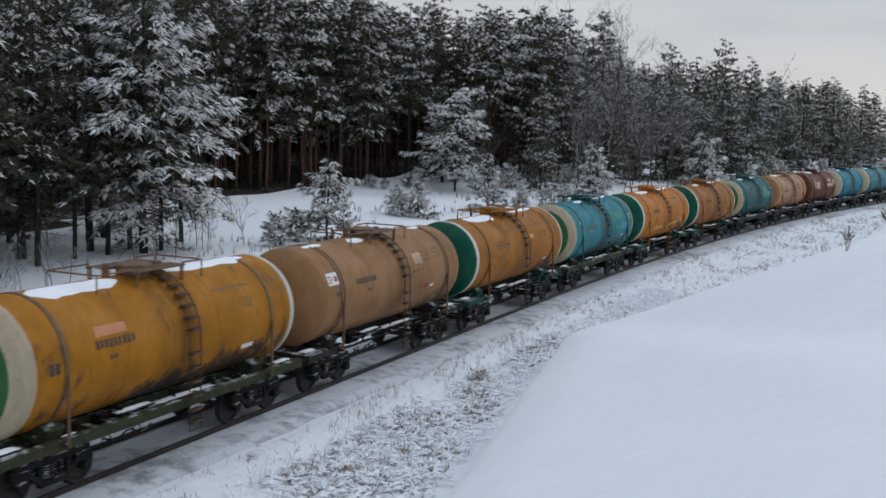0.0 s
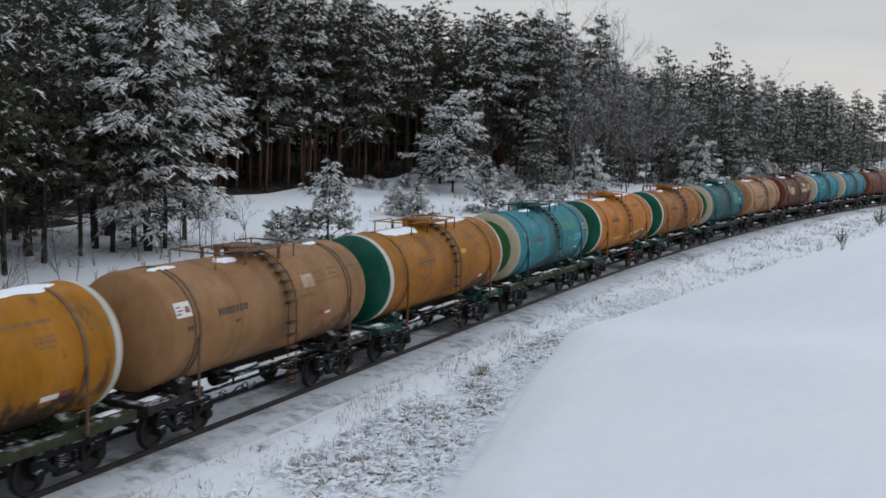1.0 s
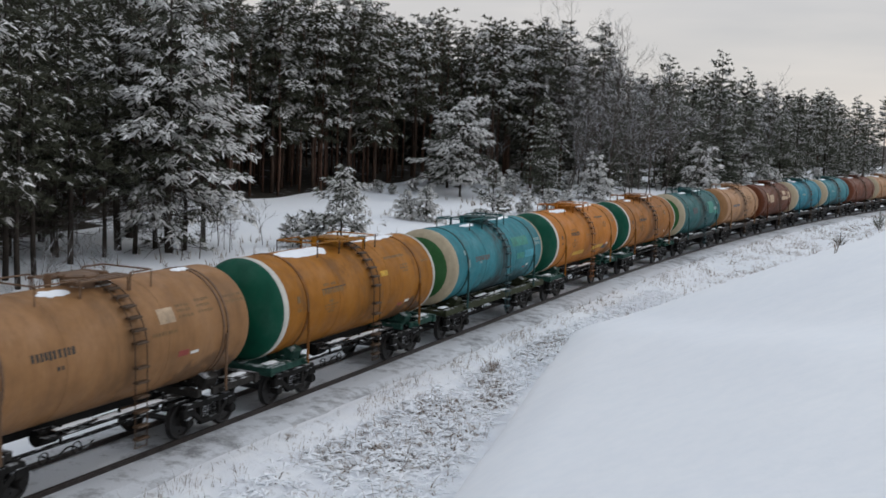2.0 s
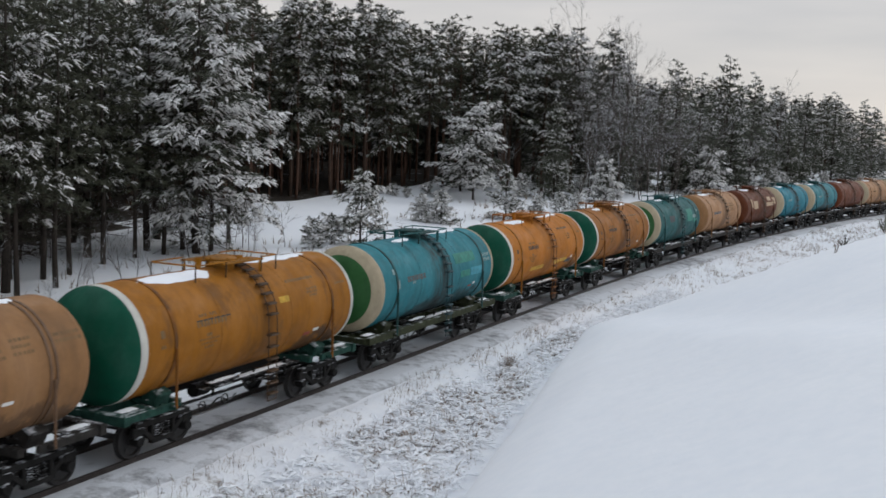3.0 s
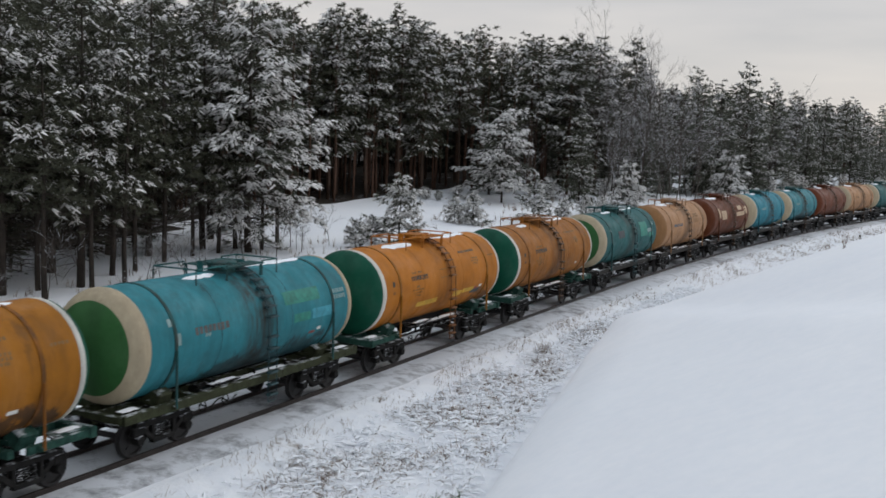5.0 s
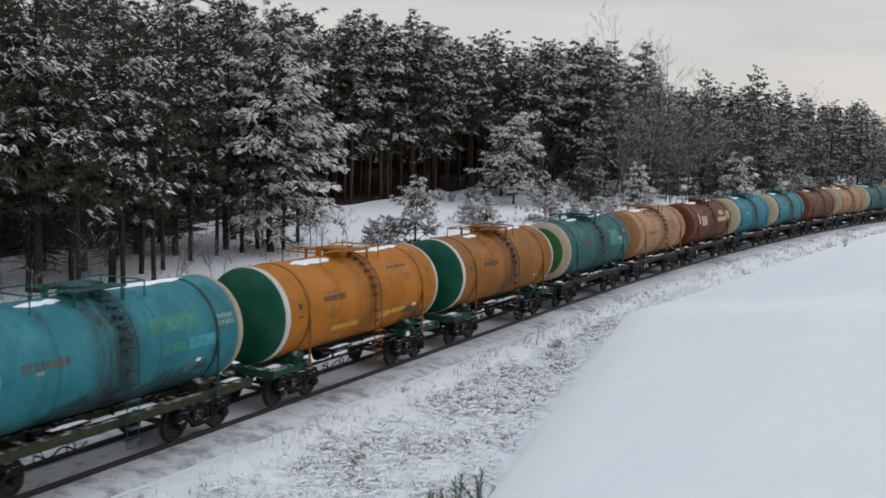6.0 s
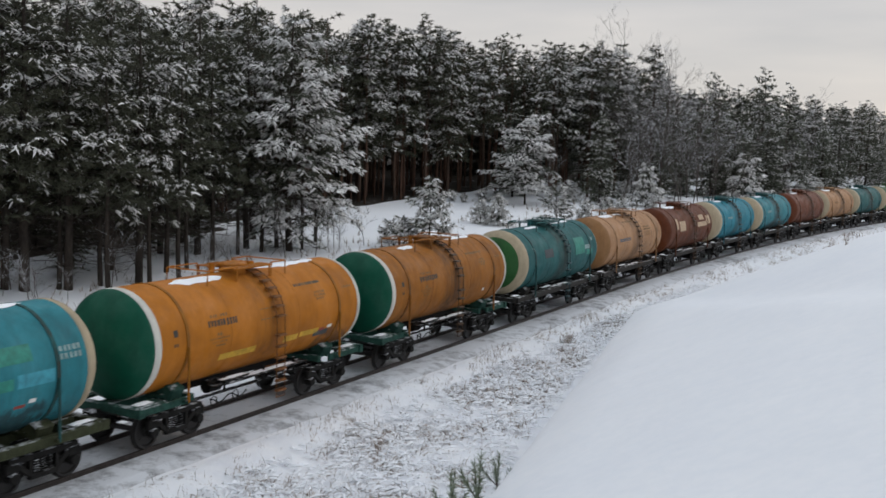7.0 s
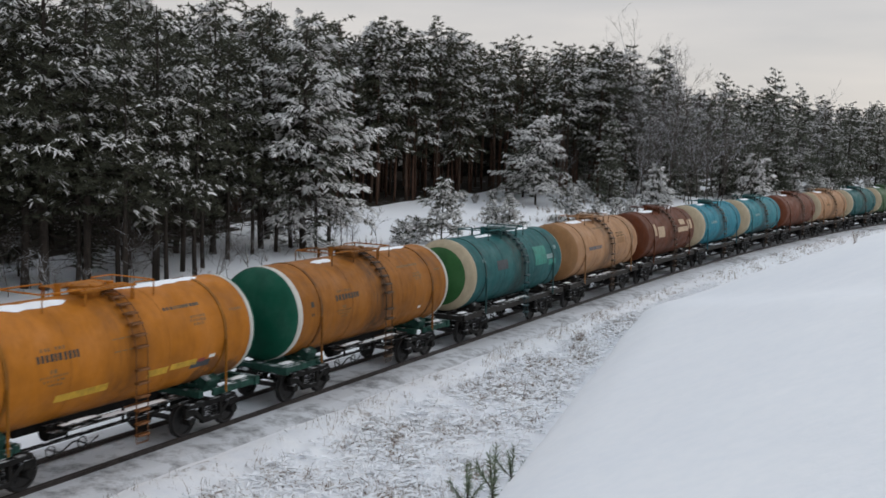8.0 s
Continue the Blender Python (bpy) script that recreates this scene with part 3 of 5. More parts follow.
def mesh_platform(mat, y):
    g = Geo()
    g.box((0.1, y, ZC + RAD + 0.17), (1.9, 0.06, 0.05), 0.008)
    g.box((0.1, y * 0.35, ZC + RAD + 0.17), (1.9, 0.06, 0.05), 0.008)
    for i in range(9):
        g.box((-0.75 + i * 0.213, y * 0.68, ZC + RAD + 0.185), (0.14, abs(y) * 0.66, 0.025), 0.005)
    for x in (-0.7, 0.9):
        g.tube([(x, y, ZC + RAD + 0.15), (x, y, ZC + math.sqrt(RAD ** 2 - y * y) - 0.02)], 0.03, 6)
    return g.mesh("platform", mat)


def mesh_railing(mat, x0, x1):
    z = ZC + RAD + 0.24
    a, b = (x1, x0) if x0 < 0 else (x0, x1)
    return Geo().tube([(a, -0.75, z), (b - math.copysign(0.05, b), -0.75, z), (b, -0.70, z), (b, 0.70, z), (b - math.copysign(0.05, b), 0.75, z), (a, 0.75, z)], 0.022, 6).mesh("railing", mat)


def mesh_post(mat):
    return Geo().tube([(0, 0, 0.26), (0, 0, -0.18)], 0.02, 6).mesh("post", mat)


def mesh_hatch(mat):
    g = Geo()
    vs = []
    prof = [(0.42, -0.05), (0.42, 0.20), (0.48, 0.20), (0.48, 0.25), (0.40, 0.28), (0.15, 0.31), (0.002, 0.32)]
    fs, seg = [], 20
    for r, z in prof:
        for k in range(seg):
            a = 2 * math.pi * k / seg
            vs.append((r * math.cos(a), r * math.sin(a), ZC + RAD + z - 0.02))
    for i in range(len(prof) - 1):
        for k in range(seg):
            j = (k + 1) % seg
            fs.append((i * seg + k, i * seg + j, (i + 1) * seg + j, (i + 1) * seg + k))
    g.add(vs, fs)
    for k in range(6):
        a = k * math.pi / 3
        g.tube([(0.46 * math.cos(a), 0.46 * math.sin(a), ZC + RAD + 0.1), (0.46 * math.cos(a), 0.46 * math.sin(a), ZC + RAD + 0.28)], 0.025, 6)
    g.tube([(-0.75, 0.2, ZC + RAD - 0.02), (-0.75, 0.2, ZC + RAD + 0.3)], 0.09, 10)
    g.tube([(0.7, -0.15, ZC + RAD - 0.02), (0.7, -0.15, ZC + RAD + 0.25)], 0.11, 10)
    return g.mesh("hatch", mat)


def tube_only(x0, x1, r=RAD):
    n = 12
    return Geo().spin([(x0 + (x1 - x0) * i / n, r) for i in range(n + 1)], 56, (0, 0, ZC))


def dome_lines(rows, half):
    """Small stencilled lines on a near dished end; rows: height above the axis, from y, to y."""
    g = Geo()

    def on(y, z):
        k = max(0.0, 1 - (y * y + z * z) / RAD ** 2)
        return Vector((-(half + DOME * math.sqrt(k) + 0.012), y, ZC + z))
    for z, y0, y1 in rows:
        n = max(2, int(abs(y1 - y0) / 0.09))
        for i in range(n):
            a, b = y0 + (y1 - y0) * i / n, y0 + (y1 - y0) * (i + 0.72) / n
            g.add([on(a, z), on(b, z), on(b, z + 0.05), on(a, z + 0.05)], [(0, 1, 2, 3)])
    return g


WAGONS = []


def wagon(i, spec):
    """One tank wagon, its origin on the track below its middle; x runs along the train, -y faces the bank."""
    paint, gear, full = spec["paint"], spec["gear"], spec["full"]
    car = new("tank_wagon")
    tagged(car, spec["label"], "tank wagon", "tank wagons of the train")
    half = spec.get("half", 4.86 if full else 5.06)
    tank = part("tank", tube_only(-half, half).mesh("tank", paint, True), car)
    near, band, core = spec["near"]
    split = spec.get("split", 0.0)
    if split:
        part("dome_rim", Geo().spin(shell(0, split, -1, half), 56, (0, 0, ZC)).mesh("dome_rim", near, True), car, spec.get("rim_label", ""))
        part("dome", Geo().spin(shell(split, 1, -1, half), 56, (0, 0, ZC)).mesh("dome", core, True), car, spec.get("dome_label", ""))
    else:
        part("dome", Geo().spin(shell(0, 1, -1, half), 56, (0, 0, ZC)).mesh("dome", core, True), car, spec.get("dome_label", ""))
    part("dome", Geo().spin(shell(0, 1, 1, half), 56, (0, 0, ZC)).mesh("dome", spec.get("far", core), True), car)
    if core is GREEN:
        tagged(part("lettering", dome_lines([(0.22, 0.98, 0.45), (0.10, 0.98, 0.62), (-0.02, 0.95, 0.55), (-0.14, 0.9, 0.62), (-0.26, 0.95, 0.66), (-0.62, 0.72, 0.36), (-0.74, 0.66, 0.2)], half).mesh("lettering", PALE), car), kind="stuff")
    if band:
        w = spec.get("band_width", 0.22)
        part("end_band", Geo().spin([(-half - 0.03, RAD - 0.004), (-half - 0.01, RAD + 0.006), (-half + w, RAD + 0.006), (-half + w, RAD - 0.002)], 56, (0, 0, ZC)).mesh("end_band", band, True), car, spec.get("band_label", "painted pale band"))
    if spec.get("far_band"):
        part("end_band", Geo().spin([(half - 0.14, RAD - 0.002), (half - 0.14, RAD + 0.006), (half + 0.01, RAD + 0.006), (half + 0.03, RAD - 0.004)], 56, (0, 0, ZC)).mesh("end_band", spec["far_band"], True), car)
    strap = spec.get("strap", paint)
    for x in (-PIVOT - 0.05, PIVOT + 0.05):
        part("strap", once(("strap", strap.name, spec.get("double", False)), lambda: mesh_strap(strap, spec.get("double", False))), car, at=pose(x, 0, 0))
        for y in (-1.53, 1.53):
            part("tie_bar", once(("tie", strap.name), lambda: Geo().tube([(0, 0, ZC - 0.1), (0, 0, 1.18)], 0.04, 6).mesh("tie_bar", strap)), car, at=pose(x, y, 0))
    seam = once(("seam", paint.name), lambda: Geo().spin([(-0.012, RAD), (0, RAD + 0.006), (0.012, RAD)], 48, (0, 0, ZC)).mesh("weld_seam", paint))
    for x in (-1.9, 1.5):
        part("weld_seam", seam, car, at=pose(x, 0, 0))
    top = spec.get("top", paint)
    lm = spec.get("ladder", LADDER)
    for y in (-0.72, 0.72):
        part("platform", once(("plat", top.name, y), lambda: mesh_platform(top, y)), car)
    for x0, x1 in ((-2.1, -0.75), (0.95, 1.7)):
        rl = part("railing", once(("railing", top.name, x0), lambda: mesh_railing(top, x0, x1)), car)
        for x in (x0, x1):
            for y in (-0.75, 0.75):
                part("post", once(("post", top.name), lambda: mesh_post(top)), rl, at=pose(x, y * (0.995), ZC + RAD - 0.01))
    part("hatch", once(("hatch", top.name), lambda: mesh_hatch(top)), car)
    lad = part("ladder", once(("ladder", lm.name), lambda: mesh_ladder(lm)), car)
    rung = once(("rung", lm.name), lambda: mesh_rung(lm))
    for a in range(16, 92, 11):
        p = tank_point(0.35, a, RAD + 0.09)
        part("rung", rung, lad, at=pose(p.x, p.y, p.z, 0, 0, 0))
    for z in (2.45, 2.1, 1.75, 1.4, 1.05, 0.75):
        part("rung", rung, lad, at=pose(0.35, -(RAD + 0.11), z))
    if full:
        for y in (-1.36, 1.36):
            part("side_beam", once(("beam", gear.name, y), lambda: mesh_side_frame(gear, y)), car)
        for x in (-5.5, -4.6, -2.6, -1.0, 1.0, 2.6, 4.6, 5.5):
            part("cross_beam", once(("cross", gear.name), lambda: mesh_cross(gear)), car, at=pose(x, 0, 0))
        for y in (-0.28, 0.28):
            part("centre_sill", once(("sill", gear.name), lambda: mesh_sill(gear)), car, at=pose(0, y, 0))
    else:
        for e in (-1, 1):
            part("end_frame", once(("endf", gear.name, e), lambda: mesh_end_frame(gear, e)), car)
    for e in (-1, 1):
        part("saddle", once(("saddle", gear.name, e), lambda: mesh_saddle(gear, e)), car)
        part("coupler", once(("coupler", e), lambda: mesh_coupler(e)), car)
        bog = part("bogie", once(("bogie", spec["bogie"].name), lambda: mesh_bogie(spec["bogie"])), car, at=pose(e * PIVOT, 0, 0))
        for y in (-1.02, 1.02):
            part("spring", once("spring", mesh_spring), bog, at=pose(0, y, 0))
        for x in (-WBASE, WBASE):
            w = part("wheelset", once("wheelset", mesh_wheelset), bog, at=pose(x, 0, WRAD))
            WHEELS.append((w, x))
    part("brake_gear", once("brakes", mesh_brakes), car)
    tagged(part("snow_dusting", once("under_snow", mesh_under_snow), car, "snow caught on the frame"), kind="stuff")
    for j, (x0, x1, a0, a1) in enumerate(spec.get("snow", ())):
        part("snow_patch", snow_sheet(x0, x1, a0, a1, i * 10 + j).mesh("snow_patch", SNOW, True), car, "thin ragged snow")
    for j, (m, rows) in enumerate(spec.get("text", ())):
        tagged(part("lettering", lettering(rows, i * 7 + j).mesh("lettering", m), car), kind="stuff")
    for m, x0, x1, a0, a1 in spec.get("plates", ()):
        part("painted_panel", patch(x0, x1, a0, a1, RAD + 0.004, 6, 6).mesh("painted_panel", m), car)
    WAGONS.append((car, i))
    return car


WHEELS = []
# brown ladder paint, darkened so that its colour holds the rungs' shadows
LADDER = mat_plain("shadow_brown_ladder", (0.06, 0.032, 0.014))
LADDER_BLUE = mat_plain("grimy_teal_ladder", (0.02, 0.05, 0.055))
LADDER_ORANGE = mat_plain("orange_ladder", (0.15, 0.055, 0.010))
ochre = mat_paint("ochre_paint", (0.37, 0.148, 0.006), 0.35, 0.45, 0.2, soot=0.8, seed=3.1, low=(-3.2, 5.2, 0.92))
tan = mat_paint("tan_paint", (0.30, 0.155, 0.066), 0.35, 0.25, 0.12, low=(1.0, 5.4, 0.5))
orange = mat_paint("orange_paint", (0.33, 0.126, 0.010), 0.40, 0.35, 0.12, soot=0.35, seed=7.7, low=(1.2, 5.2, 0.75))
orange_2 = mat_paint("bright_orange_paint", (0.44, 0.152, 0.012), 0.30, 0.35, 0.08, low=(2.0, 5.3, 0.6))
orange_3 = mat_paint("brownish_orange_paint", (0.31, 0.112, 0.013), 0.5, 0.7, 0.2, soot=0.4, seed=1.4)
blue = mat_paint("turquoise_paint", (0.030, 0.195, 0.228), 0.45, 0.9, 0.16, soot=0.35, seed=5.5, low=(-4.5, 5.2, 0.7))
teal = mat_paint("teal_paint", (0.016, 0.105, 0.105), 0.5, 0.75, 0.15)
beige = mat_paint("beige_paint", (0.40, 0.215, 0.105), 0.45, 0.65, 0.3, soot=0.5, seed=9.2)
brown = mat_paint("dark_brown_paint", (0.115, 0.029, 0.007), 0.55, 0.3, 0.3)
blue_2 = mat_paint("light_blue_paint", (0.015, 0.19, 0.25), 0.4, 0.8, 0.1)
red_brown = mat_paint("red_brown_paint", (0.14, 0.04, 0.016), 0.5, 0.4, 0.25)
green_car = mat_paint("dull_green_paint", (0.06, 0.12, 0.05), 0.5, 0.5, 0.15)
strap_dark = mat_plain("strap_brown", (0.13, 0.07, 0.035))
gear_green = mat_under("green_frame", (0.018, 0.055, 0.042), 0.5)
gear_olive = mat_under("olive_frame", (0.036, 0.040, 0.020), 0.5)
RUSTY = mat_plain("rusty_lettering", (0.085, 0.075, 0.07))
gear_black = mat_under("black_frame", (0.028, 0.025, 0.022), 0.55)
patch_beige = mat_plain("bare_patch", (0.42, 0.30, 0.19))
patch_teal = mat_plain("repaint_patch", (0.018, 0.185, 0.14))
patch_blue = mat_plain("pale_blue_patch", (0.04, 0.25, 0.31))
patch_dark = mat_plain("dark_patch", (0.04, 0.045, 0.05))
panel_white = mat_plain("white_panel", (0.7, 0.68, 0.64), 0.6, 0, 0.1)
panel_pink = mat_plain("pinkish_panel", (0.50, 0.20, 0.09), 0.6, 0, 0.15)
logo = mat_plain("charcoal_mark", (0.07, 0.08, 0.10))

NUM = [(-2.9, 72, 1.30, 0.20, 0.095)]
SMALL = [(-2.75, 66, 0.30, 0.09, 0.06), (-2.3, 66, 0.30, 0.09, 0.06), (-2.55, 86, 0.2, 0.1, 0.08), (-2.85, 91, 0.85, 0.06, 0.04), (-2.75, 95, 0.7, 0.06, 0.04), (-2.6, 99, 0.4, 0.06, 0.04)]
RIGHT = [(1.6, 48, 1.5, 0.10, 0.09), (2.5, 62, 0.55, 0.08, 0.06), (2.45, 66, 0.6, 0.08, 0.06), (2.55, 70, 0.45, 0.08, 0.06), (4.15, 62, 0.55, 0.08, 0.06)]
MARK = [(-4.35, 74, 0.22, 0.2, 0.2), (-4.35, 88, 0.16, 0.1, 0.07)]
DOME_G = dict(near=(GREEN, WHITE, GREEN), dome_label="glossy green dished end", band_label="white painted band", far_band=WHITE)


def spec(**k):
    k.setdefault("gear", gear_black)
    k.setdefault("bogie", GRIME)
    k.setdefault("full", False)
    return k


TRAIN = [
    spec(paint=ochre, label="ochre yellow tank wagon with a green and cream end", near=(CREAM, CREAM, MOSS), split=0.34, rim_label="cream rim of the end", dome_label="moss green dished end", far=CREAM, far_band=WHITE, full=True, gear=gear_olive, strap=strap_dark, top=strap_dark,
         snow=[(-3.9, -0.9, -6, 16), (0.6, 4.3, -8, 10)], text=[(BLACK, NUM + [(-2.5, 86, 0.2, 0.1, 0.08), (-4.3, 82, 0.3, 0.26, 0.13)]), (FADED, RIGHT)],
         plates=[(panel_pink, -2.85, -1.85, 60, 69), (panel_white, 2.6, 3.1, 112, 117), (RED, 3.15, 3.5, 111, 116)]),
    spec(paint=tan, half=4.75, label="tan tank wagon with plain dished ends and snow on its hatch", near=(tan, None, tan), double=True, strap=strap_dark, top=strap_dark,
         snow=[(-4.3, -3.2, 2, 9), (-1.7, -0.7, 4, 15), (-0.4, 0.9, -6, 9), (3.2, 3.9, -4, 5)],
         text=[(BLACK, NUM + [(-2.2, 86, 0.2, 0.1, 0.08), (-4.2, 82, 0.2, 0.13, 0.08)]), (FADED, [(2.0, 55, 0.55, 0.08, 0.07), (2.0, 60, 0.55, 0.08, 0.07), (2.0, 66, 0.55, 0.08, 0.07), (2.8, 53, 0.55, 0.08, 0.07), (2.8, 59, 0.55, 0.08, 0.07), (2.8, 65, 0.55, 0.08, 0.07), (4.0, 55, 0.8, 0.09, 0.07), (4.0, 61, 0.8, 0.09, 0.07), (0.9, 78, 0.9, 0.09, 0.08)])],
         plates=[(panel_white, -4.55, -3.95, 58, 73), (RED, -4.5, -4.33, 62, 63.6), (RED, -4.46, -4.28, 65.5, 67), (RED, -4.52, -4.34, 68.8, 70.4), (RED, -4.18, -4.0, 63, 69), (patch_beige, 1.25, 1.85, 56, 71), (RED, 1.9, 2.3, 100, 106), (panel_white, 2.4, 2.7, 103, 106)]),
    spec(paint=orange, label="orange tank wagon with a green end and a white band", gear=gear_green, top=ochre, strap=orange_3, **DOME_G,
         snow=[(-3.9, -1.0, -4, 17), (1.0, 4.2, -8, 6)], text=[(FADED, NUM + SMALL + RIGHT + MARK), (BLACK, [(-2.9, 72, 1.45, 0.04, 0.2)])], plates=[(YELLOW, 0.95, 1.45, 66, 73), (panel_white, 2.9, 3.2, 113, 117), (RED, 2.4, 2.75, 116, 120)]),
    spec(ladder=LADDER_BLUE, paint=blue, label="turquoise tank wagon with a cream and green end", near=(CREAM, CREAM, MOSS), split=0.40, band_width=0.12, rim_label="cream rim of the end", dome_label="moss green dished end", far=CREAM, far_band=CREAM, full=True, gear=gear_olive, strap=teal, top=teal,
         snow=[(-2.2, -0.8, 4, 12), (0.9, 4.0, -8, 3)], text=[(RUSTY, [(-3.0, 76, 1.5, 0.22, 0.14)]), (PALE, [(-2.6, 84, 0.25, 0.1, 0.08), (3.9, 66, 0.7, 0.14, 0.09), (3.9, 73, 0.7, 0.14, 0.09)])],
         plates=[(patch_teal, 1.2, 3.1, 58, 74), (patch_blue, 2.6, 3.7, 84, 96), (patch_teal, 1.6, 2.5, 86, 96), (PALE, -4.0, -3.75, 62, 70), (PALE, -3.8, -3.6, 78, 90), (RED, 2.6, 2.9, 112, 115), (panel_white, 3.0, 3.2, 108, 112)]),
    spec(ladder=LADDER_ORANGE, paint=orange_2, label="bright orange tank wagon with a green end and a white band", gear=gear_green, top=orange_2, strap=orange, **DOME_G,
         snow=[(-3.3, -1.0, 2, 15), (0.9, 4.2, -8, 5)], text=[(BLACK, NUM + MARK + [(1.6, 48, 1.5, 0.10, 0.09)]), (FADED, SMALL + RIGHT + [(-0.5, 70, 0.9, 0.03, 0.2), (-0.5, 82, 0.9, 0.03, 0.2)]), (PALE, [])], plates=[(YELLOW, -2.3, -0.6, 112, 120), (YELLOW, 0.8, 1.55, 110, 118), (YELLOW, 1.65, 2.7, 109, 116), (patch_dark, 2.5, 3.3, 113, 121), (RED, 2.75, 3.05, 110, 114), (panel_white, 3.2, 3.45, 108, 112)]),
    spec(paint=orange_3, label="grimy brownish orange tank wagon with a green end", gear=gear_green, top=orange_3, strap=orange_3, **DOME_G,
         snow=[(-2.8, -1.6, 4, 13), (1.6, 4.0, -6, 4)], text=[(BLACK, [(-2.9, 72, 1.45, 0.2, 0.13)] + MARK), (FADED, SMALL + RIGHT)], plates=[(panel_white, 2.9, 3.1, 113, 117)]),
    spec(ladder=LADDER_BLUE, paint=teal, label="grimy teal tank wagon with a cream and green end", near=(CREAM, CREAM, MOSS), split=0.40, band_width=0.16, rim_label="cream rim of the end", dome_label="moss green dished end", far=CREAM, full=True, strap=teal, top=teal,
         snow=[(-2.6, -1.0, 3, 11), (1.2, 3.9, -8, 2)], text=[(PALE, [(-3.9, 62, 0.2, 0.2, 0.1), (4.1, 62, 0.3, 0.2, 0.1)])], plates=[(patch_dark, -2.6, -1.5, 70, 86), (patch_teal, 1.6, 3.0, 58, 92), (PALE, 3.0, 3.8, 76, 84), (patch_teal, 3.2, 4.1, 86, 96)]),
    spec(paint=beige, label="stained beige tank wagon with plain ends", near=(tan, None, tan), full=True, strap=tan, top=beige, snow=[(-3.6, -1.6, -2, 12), (-1.2, 0.2, 0, 9)], text=[(logo, [(-3.2, 80, 1.9, 0.2, 0.14)]), (FADED, [(-1.6, 40, 1.6, 0.12, 0.1), (1.4, 60, 1.3, 0.1, 0.08), (1.4, 66, 1.3, 0.1, 0.08)])], plates=[(tan, 1.3, 2.6, 72, 84)]),
    spec(paint=brown, label="dark brown tank wagon with pale scraped patches", near=(brown, None, brown), far=beige, full=True, strap=brown, top=brown, snow=[(-3.2, -0.8, -4, 12), (2.4, 3.4, -4, 4)], plates=[(patch_beige, -2.9, -1.6, 66, 92), (patch_beige, -3.6, -3.2, 58, 86), (patch_beige, 1.8, 2.9, 56, 70), (patch_beige, 1.2, 3.4, 76, 88), (patch_beige, 3.5, 4.4, 60, 84)]),
    spec(paint=blue_2, label="light blue tank wagon with a cream end", near=(CREAM, CREAM, CREAM), band_width=0.5, full=True, strap=blue_2, top=teal, snow=[(-2.9, -1.2, 0, 11)], text=[(PALE, [(-2.8, 76, 1.3, 0.18, 0.12)])]),
    spec(paint=blue, label="turquoise tank wagon with a cream end", near=(CREAM, CREAM, CREAM), band_width=0.5, full=True, strap=blue, top=teal, snow=[(-3.2, -1.2, -2, 11)], text=[(PALE, [(-2.8, 76, 1.3, 0.18, 0.12)])]),
    spec(paint=red_brown, label="rusty red-brown tank wagon with plain ends", near=(red_brown, None, red_brown), full=True, strap=red_brown, top=brown, snow=[(-3.2, -1.2, -2, 11)]),
    spec(paint=beige, label="beige tank wagon with a pale end", near=(CREAM, None, CREAM), full=True, strap=tan, top=beige, snow=[(-3.4, -0.8, -6, 12)], text=[(FADED, [(-2.8, 76, 1.3, 0.18, 0.12)])]),
    spec(paint=teal, label="teal tank wagon with a cream end", near=(CREAM, CREAM, CREAM), band_width=0.4, full=True, strap=teal, top=teal, snow=[(-3.4, -0.8, -6, 9)]),
    spec(paint=green_car, label="dull green tank wagon with a pale end", near=(CREAM, CREAM, CREAM), band_width=0.3, full=True, strap=green_car, top=green_car, snow=[(-3.2, -1.4, -6, 9)]),
    spec(paint=blue, label="turquoise tank wagon with a cream end", near=(CREAM, CREAM, CREAM), band_width=0.4, full=True, strap=blue, top=teal, snow=[(-3.4, -0.8, -6, 9)]),
    spec(paint=teal, label="teal tank wagon with a cream end", near=(CREAM, CREAM, CREAM), band_width=0.4, full=True, strap=teal, top=teal, snow=[(-3.4, -0.8, -6, 9)]),
]
for i, k in enumerate(TRAIN):
    wagon(i, k)
# ---------------------------------------------------------------- trees


